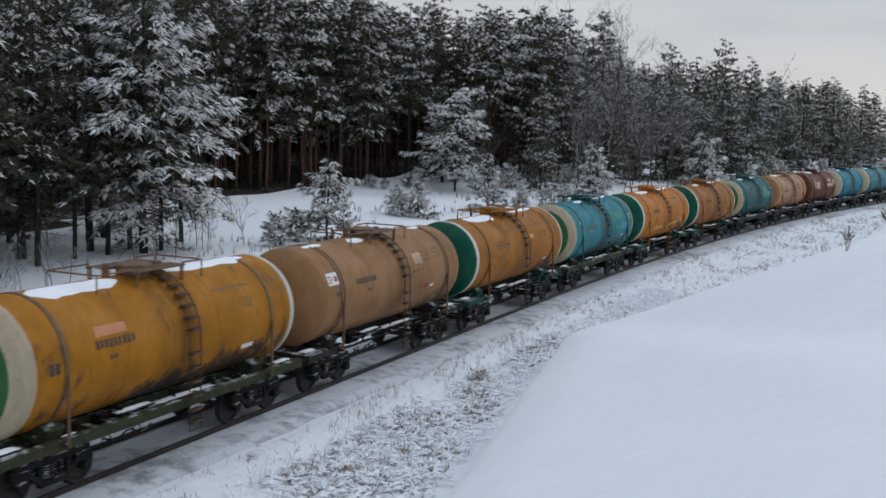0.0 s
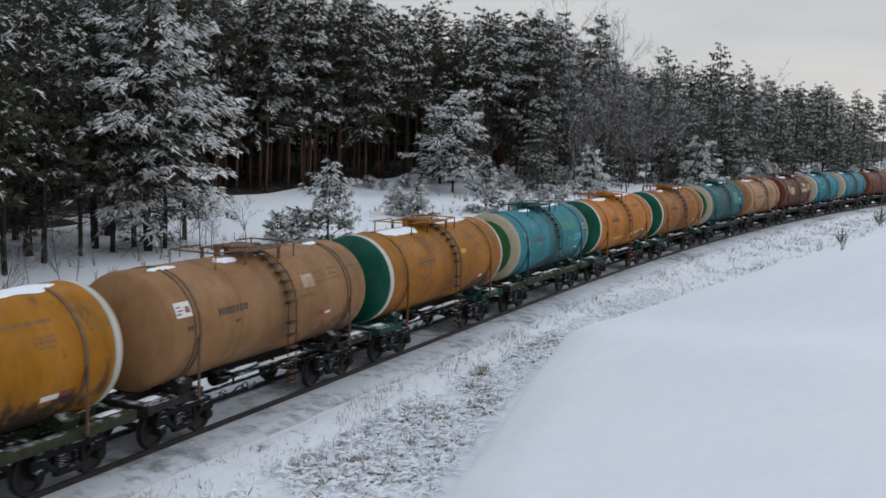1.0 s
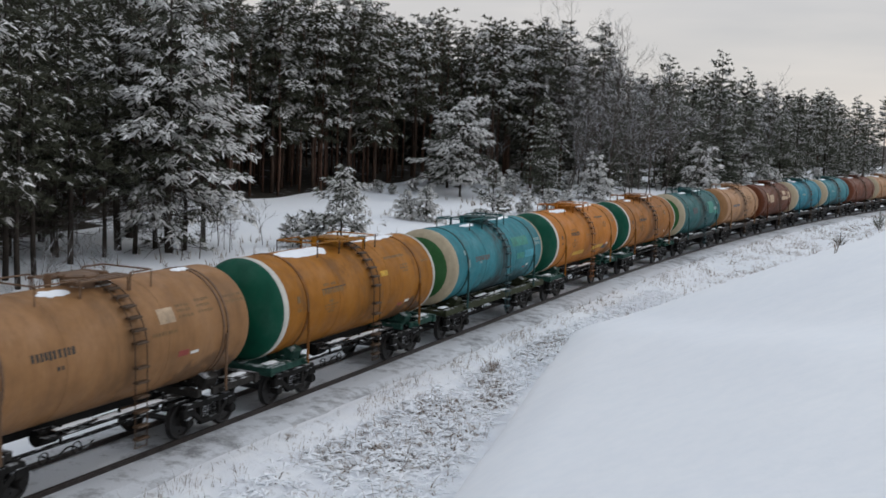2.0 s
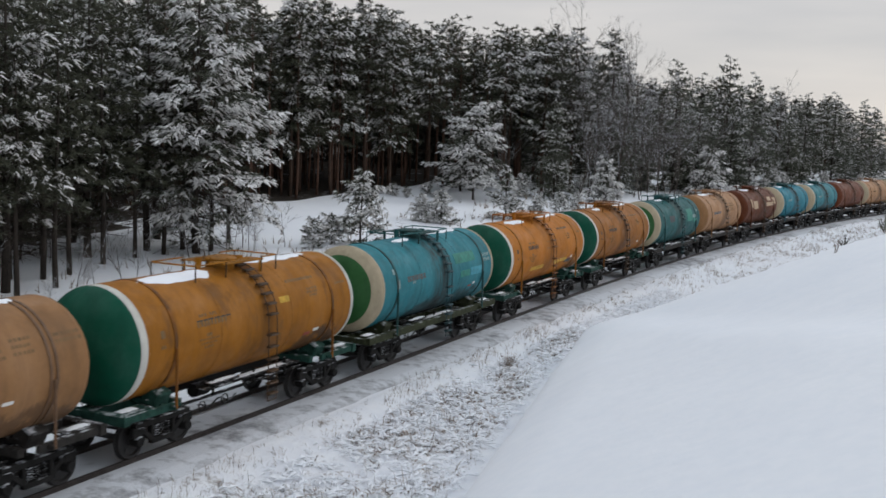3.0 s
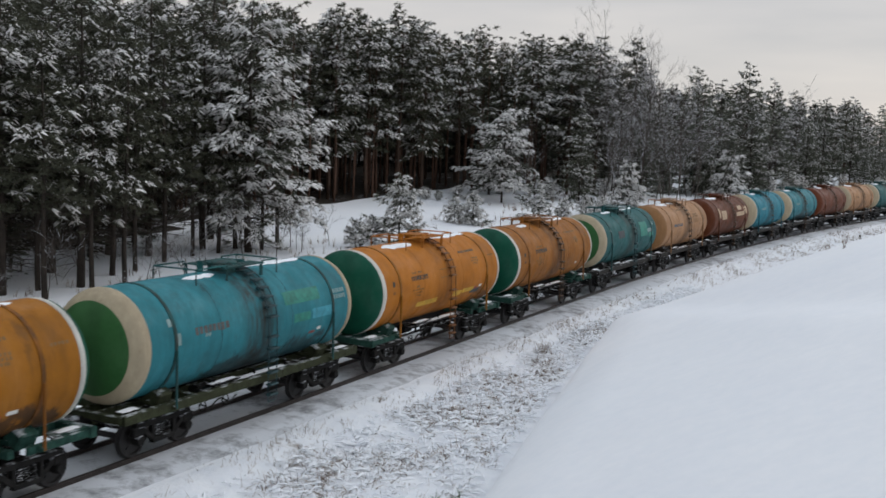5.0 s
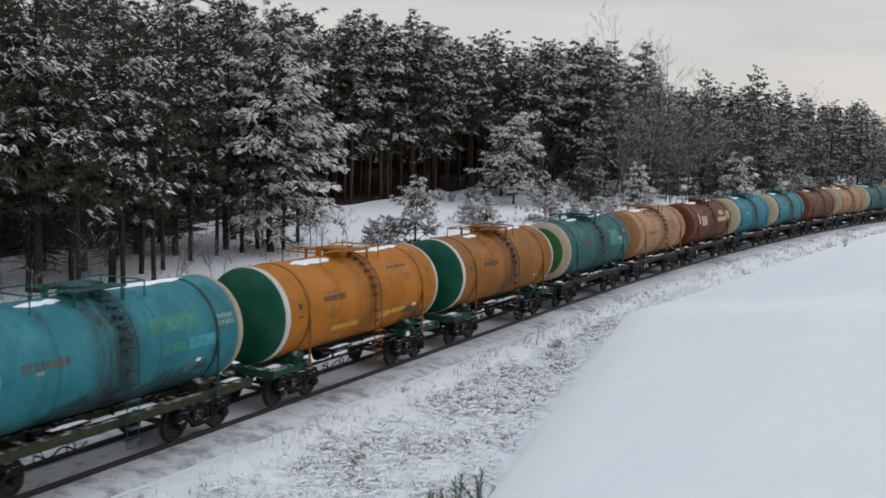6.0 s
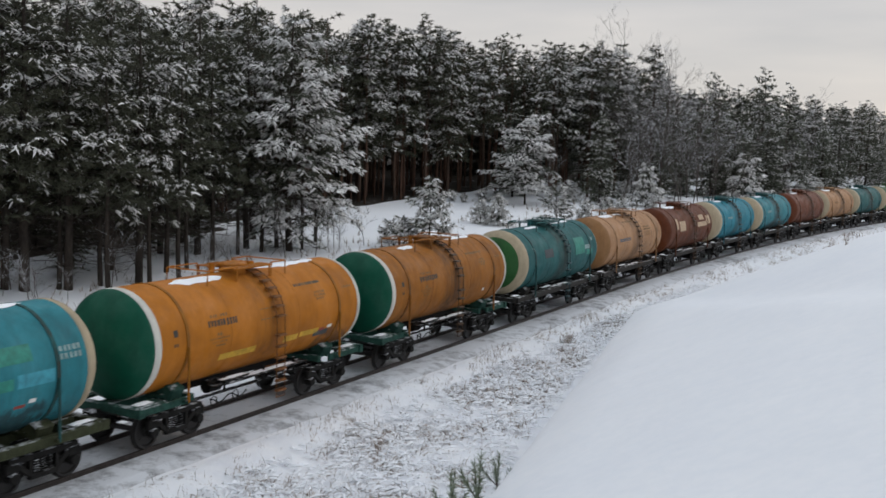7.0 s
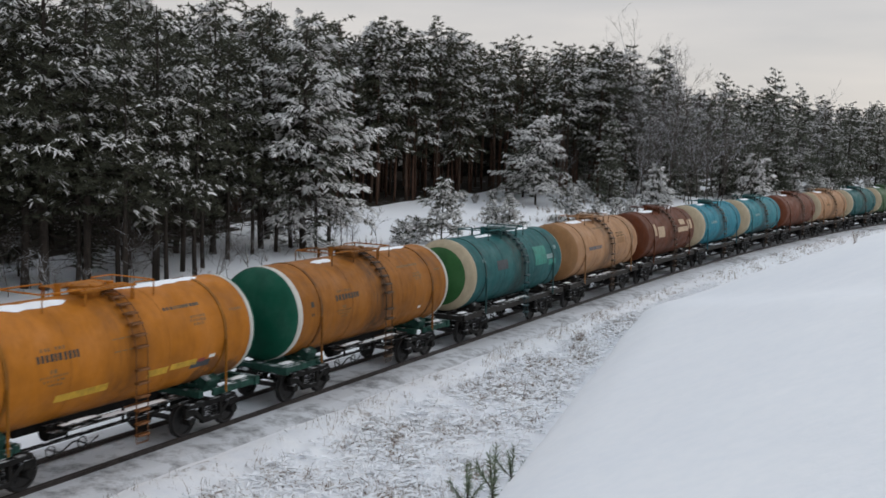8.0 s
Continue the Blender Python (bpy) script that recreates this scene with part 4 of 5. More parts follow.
def pine_geo(seed, h, base, width, whorls, per, tuft=0.34, snowy=0.6, needles=9, top_round=False, lean=0.0, pad=1.0, girth=0.010, power=0.62, nw=0.17, dense=1.45, rise=0.0, low=0.35, hv=0.45, dead=0):
    """Trunk, needles and snow of a pine of height h, its crown from the share base upwards and width metres across."""
    rnd = random.Random(seed)
    trunk, need, snow = Geo(), ([], []), ([], [])
    r0 = girth * h + 0.02
    bend = [Vector((lean * u * u * h + 0.2 * noise.noise(Vector((u * 2.2, seed, 0))) * (h / 12), 0.2 * noise.noise(Vector((u * 2.2, seed, 7))) * (h / 12), u * h - (0.3 if u == 0 else 0))) for u in [i / 9 for i in range(10)]]
    trunk.tube(bend, r0, 8, True, r0 * 0.12)

    def axis(z):
        u = min(max(z / h, 0), 1) * 9
        i = min(int(u), 8)
        return bend[i].lerp(bend[i + 1], u - i)

    for k in range(whorls):
        f = (k + rnd.uniform(0.2, 0.8)) / whorls
        z = h * (base + (1 - base) * f) - 0.1
        if top_round:
            reach = width / 2 * (0.5 + 0.75 * math.sin(math.pi * min(1, 0.22 + 0.76 * f))) * 0.85
        else:
            reach = width / 2 * min(1.0, (1 - f) ** power * 1.05 + 0.04) * (1 if f > 0.15 else 0.72 + 1.9 * f)
        nb = max(3, int(per * (0.5 + 0.6 * reach / (width / 2))))
        a0 = rnd.uniform(0, 6.28)
        for b in range(nb):
            a = a0 + 6.283 * b / nb + rnd.uniform(-0.5, 0.5)
            L = max(reach * rnd.choice((0.5, 0.75, 0.9, 1.0, 1.1, 1.22)) * rnd.uniform(0.85, 1.1), tuft * 0.8)
            up = rnd.uniform(-0.10, 0.48) + 0.45 * f + rise * rnd.uniform(0.5, 1.3)
            droop = rnd.uniform(0.15, 0.45)
            heavy = rnd.random() < hv
            load = (1.9 if heavy else 0.22) * min(1.0, low + 2.0 * f)
            p0 = axis(max(z + rnd.uniform(-0.7, 0.7) * h * (1 - base) / whorls, 0.05))
            out = Vector((math.cos(a), math.sin(a), 0))
            side = Vector((-out.y, out.x, 0))

            def at(u):
                return p0 + out * (L * u) + Vector((0, 0, L * (up * u - droop * u * u)))
            if L > 1.2:
                trunk.tube([at(0), at(0.9)], 0.010 * L + 0.010, 3, False, 0.008)
            nt = max(2, int(L / tuft * dense))
            for q in range(nt):
                u = 0.30 + 0.72 * (q + rnd.random()) / nt
                sp = rnd.uniform(-1, 1) * L * 0.36 * (1.15 - 0.6 * u)
                c = at(u) + side * sp + Vector((0, 0, rnd.uniform(-0.035, 0.055) * L - 0.14 * abs(sp)))
                d = (out * 1.0 + side * (sp * 0.9 / max(L * 0.3, 0.1)) + Vector((0, 0, rnd.uniform(-0.2, 0.25)))).normalized()
                size = tuft * rnd.uniform(0.75, 1.35)
                for _ in range(needles + 4):
                    g = (d * rnd.uniform(0.0, 0.9) + Vector((rnd.gauss(0, 0.6), rnd.gauss(0, 0.6), rnd.gauss(0.05, 0.42)))).normalized() * rnd.uniform(0.55, 1.0)
                    w = g.cross(Vector((rnd.gauss(0, 1), rnd.gauss(0, 1), rnd.gauss(0, 1))))
                    w = w.normalized() * (size * nw * 0.62)
                    j = len(need[0])
                    need[0].extend([tuple(c - w - d * 0.1 * size), tuple(c + w - d * 0.1 * size), tuple(c + g * size)])
                    need[1].append((j, j + 1, j + 2))
                if rnd.random() < snowy * load * (0.5 + 0.5 * u):
                    flat = Vector((d.x, d.y, 0)).normalized()
                    for e in range(rnd.choice((3, 4, 5, 6) if heavy else (1, 2, 2, 3))):
                        t = rnd.gauss(0, 0.65)
                        fd = Vector((flat.x * math.cos(t) - flat.y * math.sin(t), flat.x * math.sin(t) + flat.y * math.cos(t), 0))
                        cr = Vector((-fd.y, fd.x, 0))
                        ln, wd = size * rnd.uniform(0.55, 1.15) * pad, size * rnd.uniform(0.055, 0.125) * pad
                        b0 = c + side * rnd.gauss(0, 0.16 * size) + Vector((0, 0, size * rnd.uniform(0.02, 0.22))) - fd * ln * 0.2
                        tip = b0 + fd * ln + Vector((0, 0, -ln * rnd.uniform(0.05, 0.75)))
                        m = b0.lerp(tip, 0.5) + Vector((0, 0, size * rnd.uniform(0.05, 0.14)))
                        j = len(snow[0])
                        snow[0].extend([tuple(b0), tuple(m + cr * wd - Vector((0, 0, wd * 0.5))), tuple(tip), tuple(m - cr * wd - Vector((0, 0, wd * 0.5))), tuple(m + Vector((0, 0, wd * 0.9)))])
                        snow[1].extend([(j, j + 4, j + 1)[::-1], (j + 1, j + 4, j + 2)[::-1], (j + 2, j + 4, j + 3)[::-1], (j + 3, j + 4, j)[::-1]])
    for k in range(dead):
        # bare dead branches below the crown
        p = axis(h * base * rnd.uniform(0.35, 1.15))
        a, L = rnd.uniform(0, 6.28), width * rnd.uniform(0.12, 0.42)
        o = Vector((math.cos(a), math.sin(a), rnd.uniform(-0.35, 0.15)))
        q = p + o * L * 0.6
        trunk.tube([p, q, q + Vector((o.x, o.y, rnd.uniform(-0.6, 0.1))) * L * 0.4], 0.022, 3, False, 0.008)
        for _ in range(3):
            b = p.lerp(q, rnd.uniform(0.4, 1.0))
            trunk.tube([b, b + Vector((rnd.gauss(0, 0.4), rnd.gauss(0, 0.4), rnd.uniform(-0.4, 0.15)))], 0.010, 3, False, 0.005)
    n, s = Geo(), Geo()
    n.add(*need)
    s.add(*snow)
    return trunk, n, s


def bare_geo(seed, h, spread=0.42, snow_twigs=True, depth=4):
    """A leafless tree: limbs that fork into fine twigs."""
    rnd = random.Random(seed)
    g = Geo()

    def limb(p, d, L, r, k):
        pts, q = [p], p
        n = 5 if k == depth else 3 if k > 1 else 2 if k == 1 else 1
        dd = d.copy()
        for i in range(n):
            dd = (dd + Vector((rnd.gauss(0, 0.12), rnd.gauss(0, 0.12), rnd.gauss(0.05 if k > 1 else -0.06, 0.10)))).normalized()
            q = q + dd * (L / n)
            pts.append(q)
        g.tube(pts, r, 5 if k == depth else 3, False, r * 0.45)
        if k == 0:
            return
        m = {4: 12, 3: 6, 2: 5, 1: 2}[k]
        for i in range(m):
            u = rnd.uniform(0.22, 1.0)
            j = min(int(u * n), n - 1)
            o = pts[j].lerp(pts[j + 1], u * n - j)
            a = rnd.uniform(0, 6.283)
            sd = Vector((math.cos(a), math.sin(a), rnd.uniform(0.1, 0.8)))
            nd = (dd * rnd.uniform(0.4, 0.9) + sd * rnd.uniform(0.6, 1.0)).normalized()
            limb(o, nd, L * spread * rnd.uniform(0.7, 1.25) * (1.25 - 0.5 * u), max(r * 0.40 * (1.2 - 0.5 * u), 0.008), k - 1)
    limb(Vector((0, 0, -0.3)), Vector((0, 0, 1)), h * 0.93, 0.005 * h + 0.01, depth)
    return g


def make_pine(name, label, geo, needle=None, bark=None, category="pine tree"):
    trunk, n, s = geo
    tree = new(name)
    tagged(tree, label, category, "trees beside the railway")
    part("trunk", trunk.mesh("trunk", bark or BARK_DARK, True), tree)
    tagged(part("crown", n.mesh("crown", needle or NEEDLE), tree), kind="stuff")
    if s.v:
        tagged(part("snow_load", s.mesh("snow_load", BOUGH, True), tree, "snow lying on the boughs"), kind="stuff")
    return tree


KINDS = {}


def plant(kind, x, y, h, turn=0.0, squash=1.0, sink=0.05):
    """A tree of a kind, scaled to height h."""
    src, h0, used = KINDS[kind]
    k = h / h0
    m = Matrix.LocRotScale((x, y, ground_z(x, y) - sink), Euler((0, 0, turn)), None)
    if not used:
        KINDS[kind][2] = True
        t = src
        t.matrix_basis = m
    else:
        t = copy_thing(src, m)
    t.scale = (k * squash, k * squash, k)
    return t


EDGE_LABEL = "tall snow-laden pine at the forest edge"
KINDS["big0"] = [make_pine("pine_tree", "tall spreading pine thickly laden with snow", pine_geo(14, 16.0, 0.09, 9.8, 19, 8, 0.37, 1.25, 9, dead=16, low=0.3, hv=0.70, pad=1.7, nw=0.13, dense=1.7, power=0.5, girth=0.014), NEEDLE_FROST), 16.0, False]
for i in range(3):
    KINDS["edge%d" % i] = [make_pine("pine_tree", EDGE_LABEL, pine_geo(11 + i, 16.0, 0.24, 8.6, 18, 7, 0.37, 0.95, 9, dead=26, low=0.12, hv=0.36, pad=1.15, lean=0.006 * (i - 1), nw=0.13, dense=1.6, girth=0.014)), 16.0, False]
for i in range(3):
    KINDS["back%d" % i] = [make_pine("pine_tree", "snow-dusted pine among the forest trees", pine_geo(21 + i, 16.0, 0.30, 7.2, 15, 6, 0.46, 0.55, 8, dead=22, low=0.05, hv=0.28, pad=1.0, nw=0.17, girth=0.013)), 16.0, False]
for i in range(4):
    KINDS["tall%d" % i] = [make_pine("pine_tree", "tall dark pine with a long bare trunk and snowy crown", pine_geo(31 + i, 19.0, (0.30, 0.46, 0.24, 0.40)[i], 5.8, (17, 14, 19, 15)[i], 7, 0.46, 0.85, 9, top_round=i < 2, power=0.42, dead=14, hv=0.4, pad=1.4, lean=0.005 * (i - 1.5), girth=0.009, nw=0.19, dense=1.65), None, BARK), 19.0, False]
for i in range(2):
    KINDS["full%d" % i] = [make_pine("pine_tree", "snow-dusted pine with boughs down to its foot", pine_geo(51 + i, 18.0, 0.04, 7.8, 23, 6, 0.50, 0.8, 9, nw=0.21, dense=1.6), NEEDLE_FROST), 18.0, False]
KINDS["mid0"] = [make_pine("pine_tree", "broad snow-laden pine in the clearing", pine_geo(61, 10.4, 0.10, 8.2, 10, 6, 0.40, 1.3, 10, low=0.9, hv=0.85, pad=1.8, nw=0.15, dense=1.9, power=0.45), NEEDLE_FROST), 10.4, False]
for i in range(2):
    KINDS["small%d" % i] = [make_pine("young_pine", "young snow-laden pine beside the track", pine_geo(71 + i, 4.9, 0.02, 4.2, 10, 7, 0.30, 1.0, 10, low=0.9, hv=0.85, pad=1.5, nw=0.16, dense=1.9, rise=0.35, power=0.78), NEEDLE_FROST), 5.2, False]
for i in range(2):
    KINDS["bush%d" % i] = [make_pine("young_pine", "low young pine buried in snow", pine_geo(81 + i, 2.4, 0.02, 2.3, 9, 8, 0.24, 1.1, 9, low=0.9, hv=0.85, pad=1.7, nw=0.16, dense=1.6, rise=0.4, power=0.7), NEEDLE_FROST), 2.4, False]
KINDS["sap0"] = [make_pine("pine_sapling", "small snow-covered pine sapling", pine_geo(91, 1.6, 0.02, 1.5, 9, 6, 0.16, 1.0, 9, low=0.9, hv=0.85, pad=1.5, nw=0.18, dense=1.8, rise=0.6, power=0.5)), 1.6, False]
KINDS["laden0"] = [make_pine("pine_tree", "pine with drooping boughs heavy with snow", pine_geo(95, 6.0, 0.03, 5.6, 9, 7, 0.36, 1.4, 9, low=0.9, hv=0.85, pad=2.0, nw=0.17, dense=1.7), NEEDLE_FROST), 6.0, False]
for i in range(2):
    KINDS["stem%d" % i] = [make_pine("pine_tree", "thin dark pine with dead lower branches", pine_geo(45 + i, 12.0, 0.36, 4.2, 9, 5, 0.42, 0.35, 8, dead=30, lean=0.012 * (1 - 2 * i), girth=0.010)), 12.0, False]
for i in range(3):
    KINDS["pole%d" % i] = [make_pine("slender_pine", "slender pine with a tall bare reddish trunk", pine_geo(41 + i, 18.0, 0.62, 3.6, 6, 5, 0.46, 0.25, 7, top_round=True, dead=8, lean=0.004 * (i - 1), girth=0.0062), None, BARK_RED), 18.0, False]
# filler tree, added to darken the gaps between the trunks
KINDS["dark0"] = [make_pine("spruce_tree", "dark filler spruce added behind the trunks to block sky light", pine_geo(97, 14.0, 0.02, 6.0, 15, 5, 1.0, 0.0, 8, nw=0.2), NEEDLE_SHADE, None, "spruce tree"), 14.0, False]


def make_bare(seed, h, spread, depth, name, label, category):
    t = new(name)
    tagged(t, label, category, "trees beside the railway")
    tagged(part("crown", bare_geo(seed, h, spread, True, depth).mesh("crown", TWIG), t), kind="stuff")
    return t


for i in range(2):
    KINDS["bare%d" % i] = [make_bare(5 + i, 20.0, 0.40, 4, "bare_tree", "leafless tree with snow-lined branches", "deciduous tree"), 20.0, False]
KINDS["shrub0"] = [make_bare(9, 2.6, 0.55, 3, "bare_shrub", "leafless thin shrub standing in snow", "shrub"), 2.6, False]

TREES = [
    ("big0", -12.6, 54.3, 13.7), ("edge1", -22.2, 40.0, 16.9), ("edge2", -18.2, 44.0, 13.7), ("edge1", -20.6, 41.1, 14.3), ("edge0", -24.6, 39.2, 15.9), ("edge2", -15.1, 54.3, 12.9),
    ("edge0", -20.5, 46.5, 14.2), ("edge1", -17.3, 51.8, 13.6), ("mid0", 2.3, 86.8, 8.0), ("full0", 9.1, 90.1, 8.4)]
TREES += [
    ("small0", -4.7, 60.5, 4.6), ("sap0", -7.1, 58.4, 1.7), ("sap0", -6.3, 60.4, 1.7), ("small1", 4.4, 76.9, 3.8), ("bush0", -0.2, 71.9, 2.3), ("bush1", -1.5, 72.3, 1.9),
    ("bush0", 6.9, 79.2, 1.6), ("bush1", 8.8, 82.0, 1.7), ("laden0", 13.4, 91.0, 3.9), ("bush0", 10.4, 84.6, 1.5), ("laden0", 26.2, 107.3, 6.3), ("full1", 31.7, 123.3, 14.8),
    ("full0", 36.5, 130.0, 13.4)]
TREES += [
    ("bare0", 16.1, 101.8, 12.8), ("bare1", 13.0, 98.0, 12.4), ("bare0", 19.3, 102.8, 12.8), ("bare1", 22.2, 106.7, 11.3), ("bare1", 43.5, 140.8, 12.8), ("bare0", 17.2, 98.2, 9.8),
    ("bare1", 14.9, 96.2, 8.3), ("bare0", 18.3, 100.6, 9.0), ("bare1", 20.2, 101.6, 9.4), ("bare0", 14.2, 99.6, 10.5), ("bare1", 21.4, 104.5, 8.3), ("full1", 23.0, 109.5, 13.1),
    ("full0", 26.3, 113.4, 12.1), ("full1", 49.5, 150.2, 12.3), ("full0", 57.1, 160.6, 12.8), ("full1", 65.1, 170.8, 12.5), ("full0", 44.7, 142.1, 9.3), ("laden0", 34.9, 124.0, 3.0)]
TREES += [
    ("tall0", -8.8, 83.0, 14.1), ("tall1", -6.4, 86.3, 15.0), ("tall2", -4.5, 87.7, 14.4), ("tall3", -1.5, 91.9, 14.0), ("tall1", 5.0, 94.5, 14.0), ("tall0", 8.7, 97.0, 14.1),
    ("tall2", 11.5, 99.5, 14.7), ("tall3", 15.5, 103.4, 14.9), ("tall2", -11.2, 81.2, 15.0)]
TREES += [
    ("sap0", -4.1, 85.5, 1.1), ("sap0", -3.0, 85.5, 0.9), ("sap0", -1.4, 88.1, 1.1), ("sap0", -5.1, 85.7, 0.6), ("shrub0", -8.7, 58.3, 2.4), ("shrub0", -11.3, 57.8, 1.6)]
TREES += [("bare0", 13.0, 93.5, 9.5), ("bare1", 15.2, 95.0, 10.5), ("bare0", 17.6, 97.2, 11.0), ("bare1", 19.2, 99.0, 10.0), ("bare0", 11.4, 92.0, 8.0), ("bare1", 21.6, 102.2, 11.5), ("bare0", 24.0, 105.0, 10.0), ("bare1", 10.2, 99.0, 14.4), ("bare0", 13.6, 102.4, 15.0), ("bare1", 17.4, 106.0, 14.6)]
TREES += [("stem0", -13.5, 55.2, 11.5), ("stem1", -12.0, 55.0, 10.0), ("stem0", -11.4, 56.6, 10.5), ("stem1", -14.1, 53.6, 11.0), ("stem0", -16.2, 50.6, 12.0), ("stem1", -16.9, 48.0, 11.0), ("stem0", -17.6, 46.6, 12.0),
          ("stem1", -18.9, 46.2, 11.5), ("stem0", -19.6, 42.6, 11.5), ("stem1", -17.4, 43.2, 10.5), ("stem0", -16.6, 45.4, 11.0), ("stem1", -15.2, 52.4, 10.0), ("stem0", -21.0, 41.0, 11.0), ("stem1", -18.6, 40.8, 11.5)]
_r = random.Random(77)
for kind, x, y, h in TREES:
    plant(kind, x, y, h, _r.uniform(0, 6.28))


def forest():
    """The rows behind the forest edge, and the thicket along the line."""
    rnd = random.Random(5)
    for row, (n0, st) in enumerate(((-27.5, 2.6), (-30.5, 2.7), (-34, 3.3))):
        s = 41.0 + row
        while s < 215:
            n = n0 + rnd.uniform(-1.3, 1.3)
            if s > 92:
                n += 9.5
            x, y, _ = on_line(s, n)
            kind = "tall%d" % rnd.randrange(4)
            if s > 102 and rnd.random() < 0.4:
                kind = "full%d" % rnd.randrange(2)
            plant(kind, x, y, rnd.uniform(12.2, 15.0) - (1.6 if s > 106 else 0.4 if s > 80 else 0), rnd.uniform(0, 6.28), rnd.uniform(0.85, 1.15))
            s += st * rnd.uniform(0.6, 1.4) * (1 if s < 102 else 2.7)
    # added rows of filler spruces that block sky light behind the trunks
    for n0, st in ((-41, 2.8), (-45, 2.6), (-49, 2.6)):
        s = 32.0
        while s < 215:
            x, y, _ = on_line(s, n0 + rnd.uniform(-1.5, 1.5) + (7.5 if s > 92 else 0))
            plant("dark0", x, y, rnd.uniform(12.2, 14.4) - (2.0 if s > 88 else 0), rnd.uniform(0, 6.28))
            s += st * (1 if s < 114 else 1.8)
    # slender trunks standing close together beyond the clearing
    for n0 in (-25.6, -27.6, -30.0, -32.5, -35.5):
        s = 52.0
        while s < 100:
            x, y, _ = on_line(s, n0 + rnd.uniform(-0.9, 0.9) + 7 * ease(80, 96, s))
            plant("pole%d" % rnd.randrange(3), x, y, rnd.uniform(12.0, 14.6), rnd.uniform(0, 6.28))
            s += rnd.uniform(0.8, 2.9)
    # more added filler spruces, carrying the dark backdrop towards the near end
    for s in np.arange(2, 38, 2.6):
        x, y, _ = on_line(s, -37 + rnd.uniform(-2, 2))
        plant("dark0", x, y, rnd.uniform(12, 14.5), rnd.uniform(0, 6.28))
    # trees that close the view towards the near end of the line
    for n0 in (-21, -26, -32):
        s = 8.0
        while s < (48 if n0 > -32 else 56):
            x, y, _ = on_line(s + rnd.uniform(-1.2, 1.2), n0 + rnd.uniform(-2, 2))
            plant("back%d" % rnd.randrange(3), x, y, rnd.uniform(12.3, 15.6), rnd.uniform(0, 6.28), rnd.uniform(0.9, 1.15))
            s += 3.7
    # low growth at the foot of the trees beyond the clearing
    s = 80.0
    while s < 212:
        n = -8.3 - 6.5 * rnd.random() - 6 * ease(114, 80, s)
        x, y, _ = on_line(s, n)
        u = rnd.random()
        if u < 0.42:
            plant("full%d" % rnd.randrange(2), x, y, rnd.uniform(5.4, 9.9), rnd.uniform(0, 6.28), 1.15)
        elif u < 0.66:
            plant("full%d" % rnd.randrange(2), x, y, rnd.uniform(3.0, 5.3), rnd.uniform(0, 6.28), 1.5)
        elif u < 0.8:
            plant("bare%d" % rnd.randrange(2), x, y, rnd.uniform(5.4, 9.2), rnd.uniform(0, 6.28))
        else:
            plant("bush%d" % rnd.randrange(2), x, y, rnd.uniform(1.4, 2.4), rnd.uniform(0, 6.28))
        s += rnd.uniform(1.1, 2.4) * (1 if s < 145 else 1.7)
    for _ in range(16):
        x, y, _h = on_line(rnd.uniform(16, 50), rnd.uniform(-26, -18))
        plant("back%d" % rnd.randrange(3), x, y, rnd.uniform(3.4, 6.3), rnd.uniform(0, 6.28), 1.25, 0.9)
    # leafless scrub and thin stems under the nearer pines
    for _ in range(70):
        x, y, _h = on_line(rnd.uniform(10, 50), rnd.uniform(-23, -13))
        plant("shrub0", x, y, rnd.uniform(1.0, 3.4), rnd.uniform(0, 6.28))


forest()

# ---------------------------------------------------------------- dead grass and small plants on the verge


def blades(name, label, count, seed, srange, nfun, hmin, hmax, flat=0.0, dens=0.0, wide=0.010):
    rnd = random.Random(seed)
    vs, fs = [], []
    made = 0
    while made < count:
        s = srange[0] + (srange[1] - srange[0]) * rnd.random() ** 1.4
        lo, hi = nfun(s)
        n = rnd.uniform(lo, hi)
        x, y, _ = on_line(s, n)
        if noise.noise(Vector((x * 0.45, y * 0.45, 1.7))) + 0.5 * noise.noise(Vector((x * 1.5, y * 1.5, 4))) < dens + rnd.uniform(-0.15, 0.15):
            if rnd.random() < 0.9:
                made += 0.02
                continue
        z = height(s, n) + rough_ground(s, n, x, y) - 0.02
        k = rnd.randrange(2, 5)
        a0 = rnd.uniform(0, 6.28)
        for _ in range(k):
            a = a0 + rnd.gauss(0, 0.8)
            L = rnd.uniform(hmin, hmax)
            tilt = rnd.uniform(0.05, 0.45) if rnd.random() > flat else rnd.uniform(1.1, 1.5)
            d = Vector((math.cos(a) * math.sin(tilt), math.sin(a) * math.sin(tilt), math.cos(tilt)))
            c = Vector((x + rnd.gauss(0, 0.05), y + rnd.gauss(0, 0.05), z))
            w = Vector((rnd.gauss(0, 1), rnd.gauss(0, 1), 0.2)).normalized() * wide * (1.6 if tilt > 1 else 1) * (1 + s / 60)
            m = c + d * L * 0.55
            e = c + d * L + Vector((0, 0, -0.18 * L * min(1, tilt))) + Vector((math.cos(a), math.sin(a), 0)) * L * 0.12
            if tilt > 1:
                m, e = m + Vector((0, 0, 0.05)), e + Vector((0, 0, 0.04))
            j = len(vs)
            vs += [tuple(c - w), tuple(c + w), tuple(m + w * 0.8), tuple(m - w * 0.8), tuple(e)]
            fs += [(j, j + 1, j + 2, j + 3), (j + 3, j + 2, j + 4)]
        made += 1
    g = Geo()
    g.add(vs, fs)
    ob = new(name, g.mesh(name, STRAW))
    return tagged(ob, label, "grass", kind="stuff")


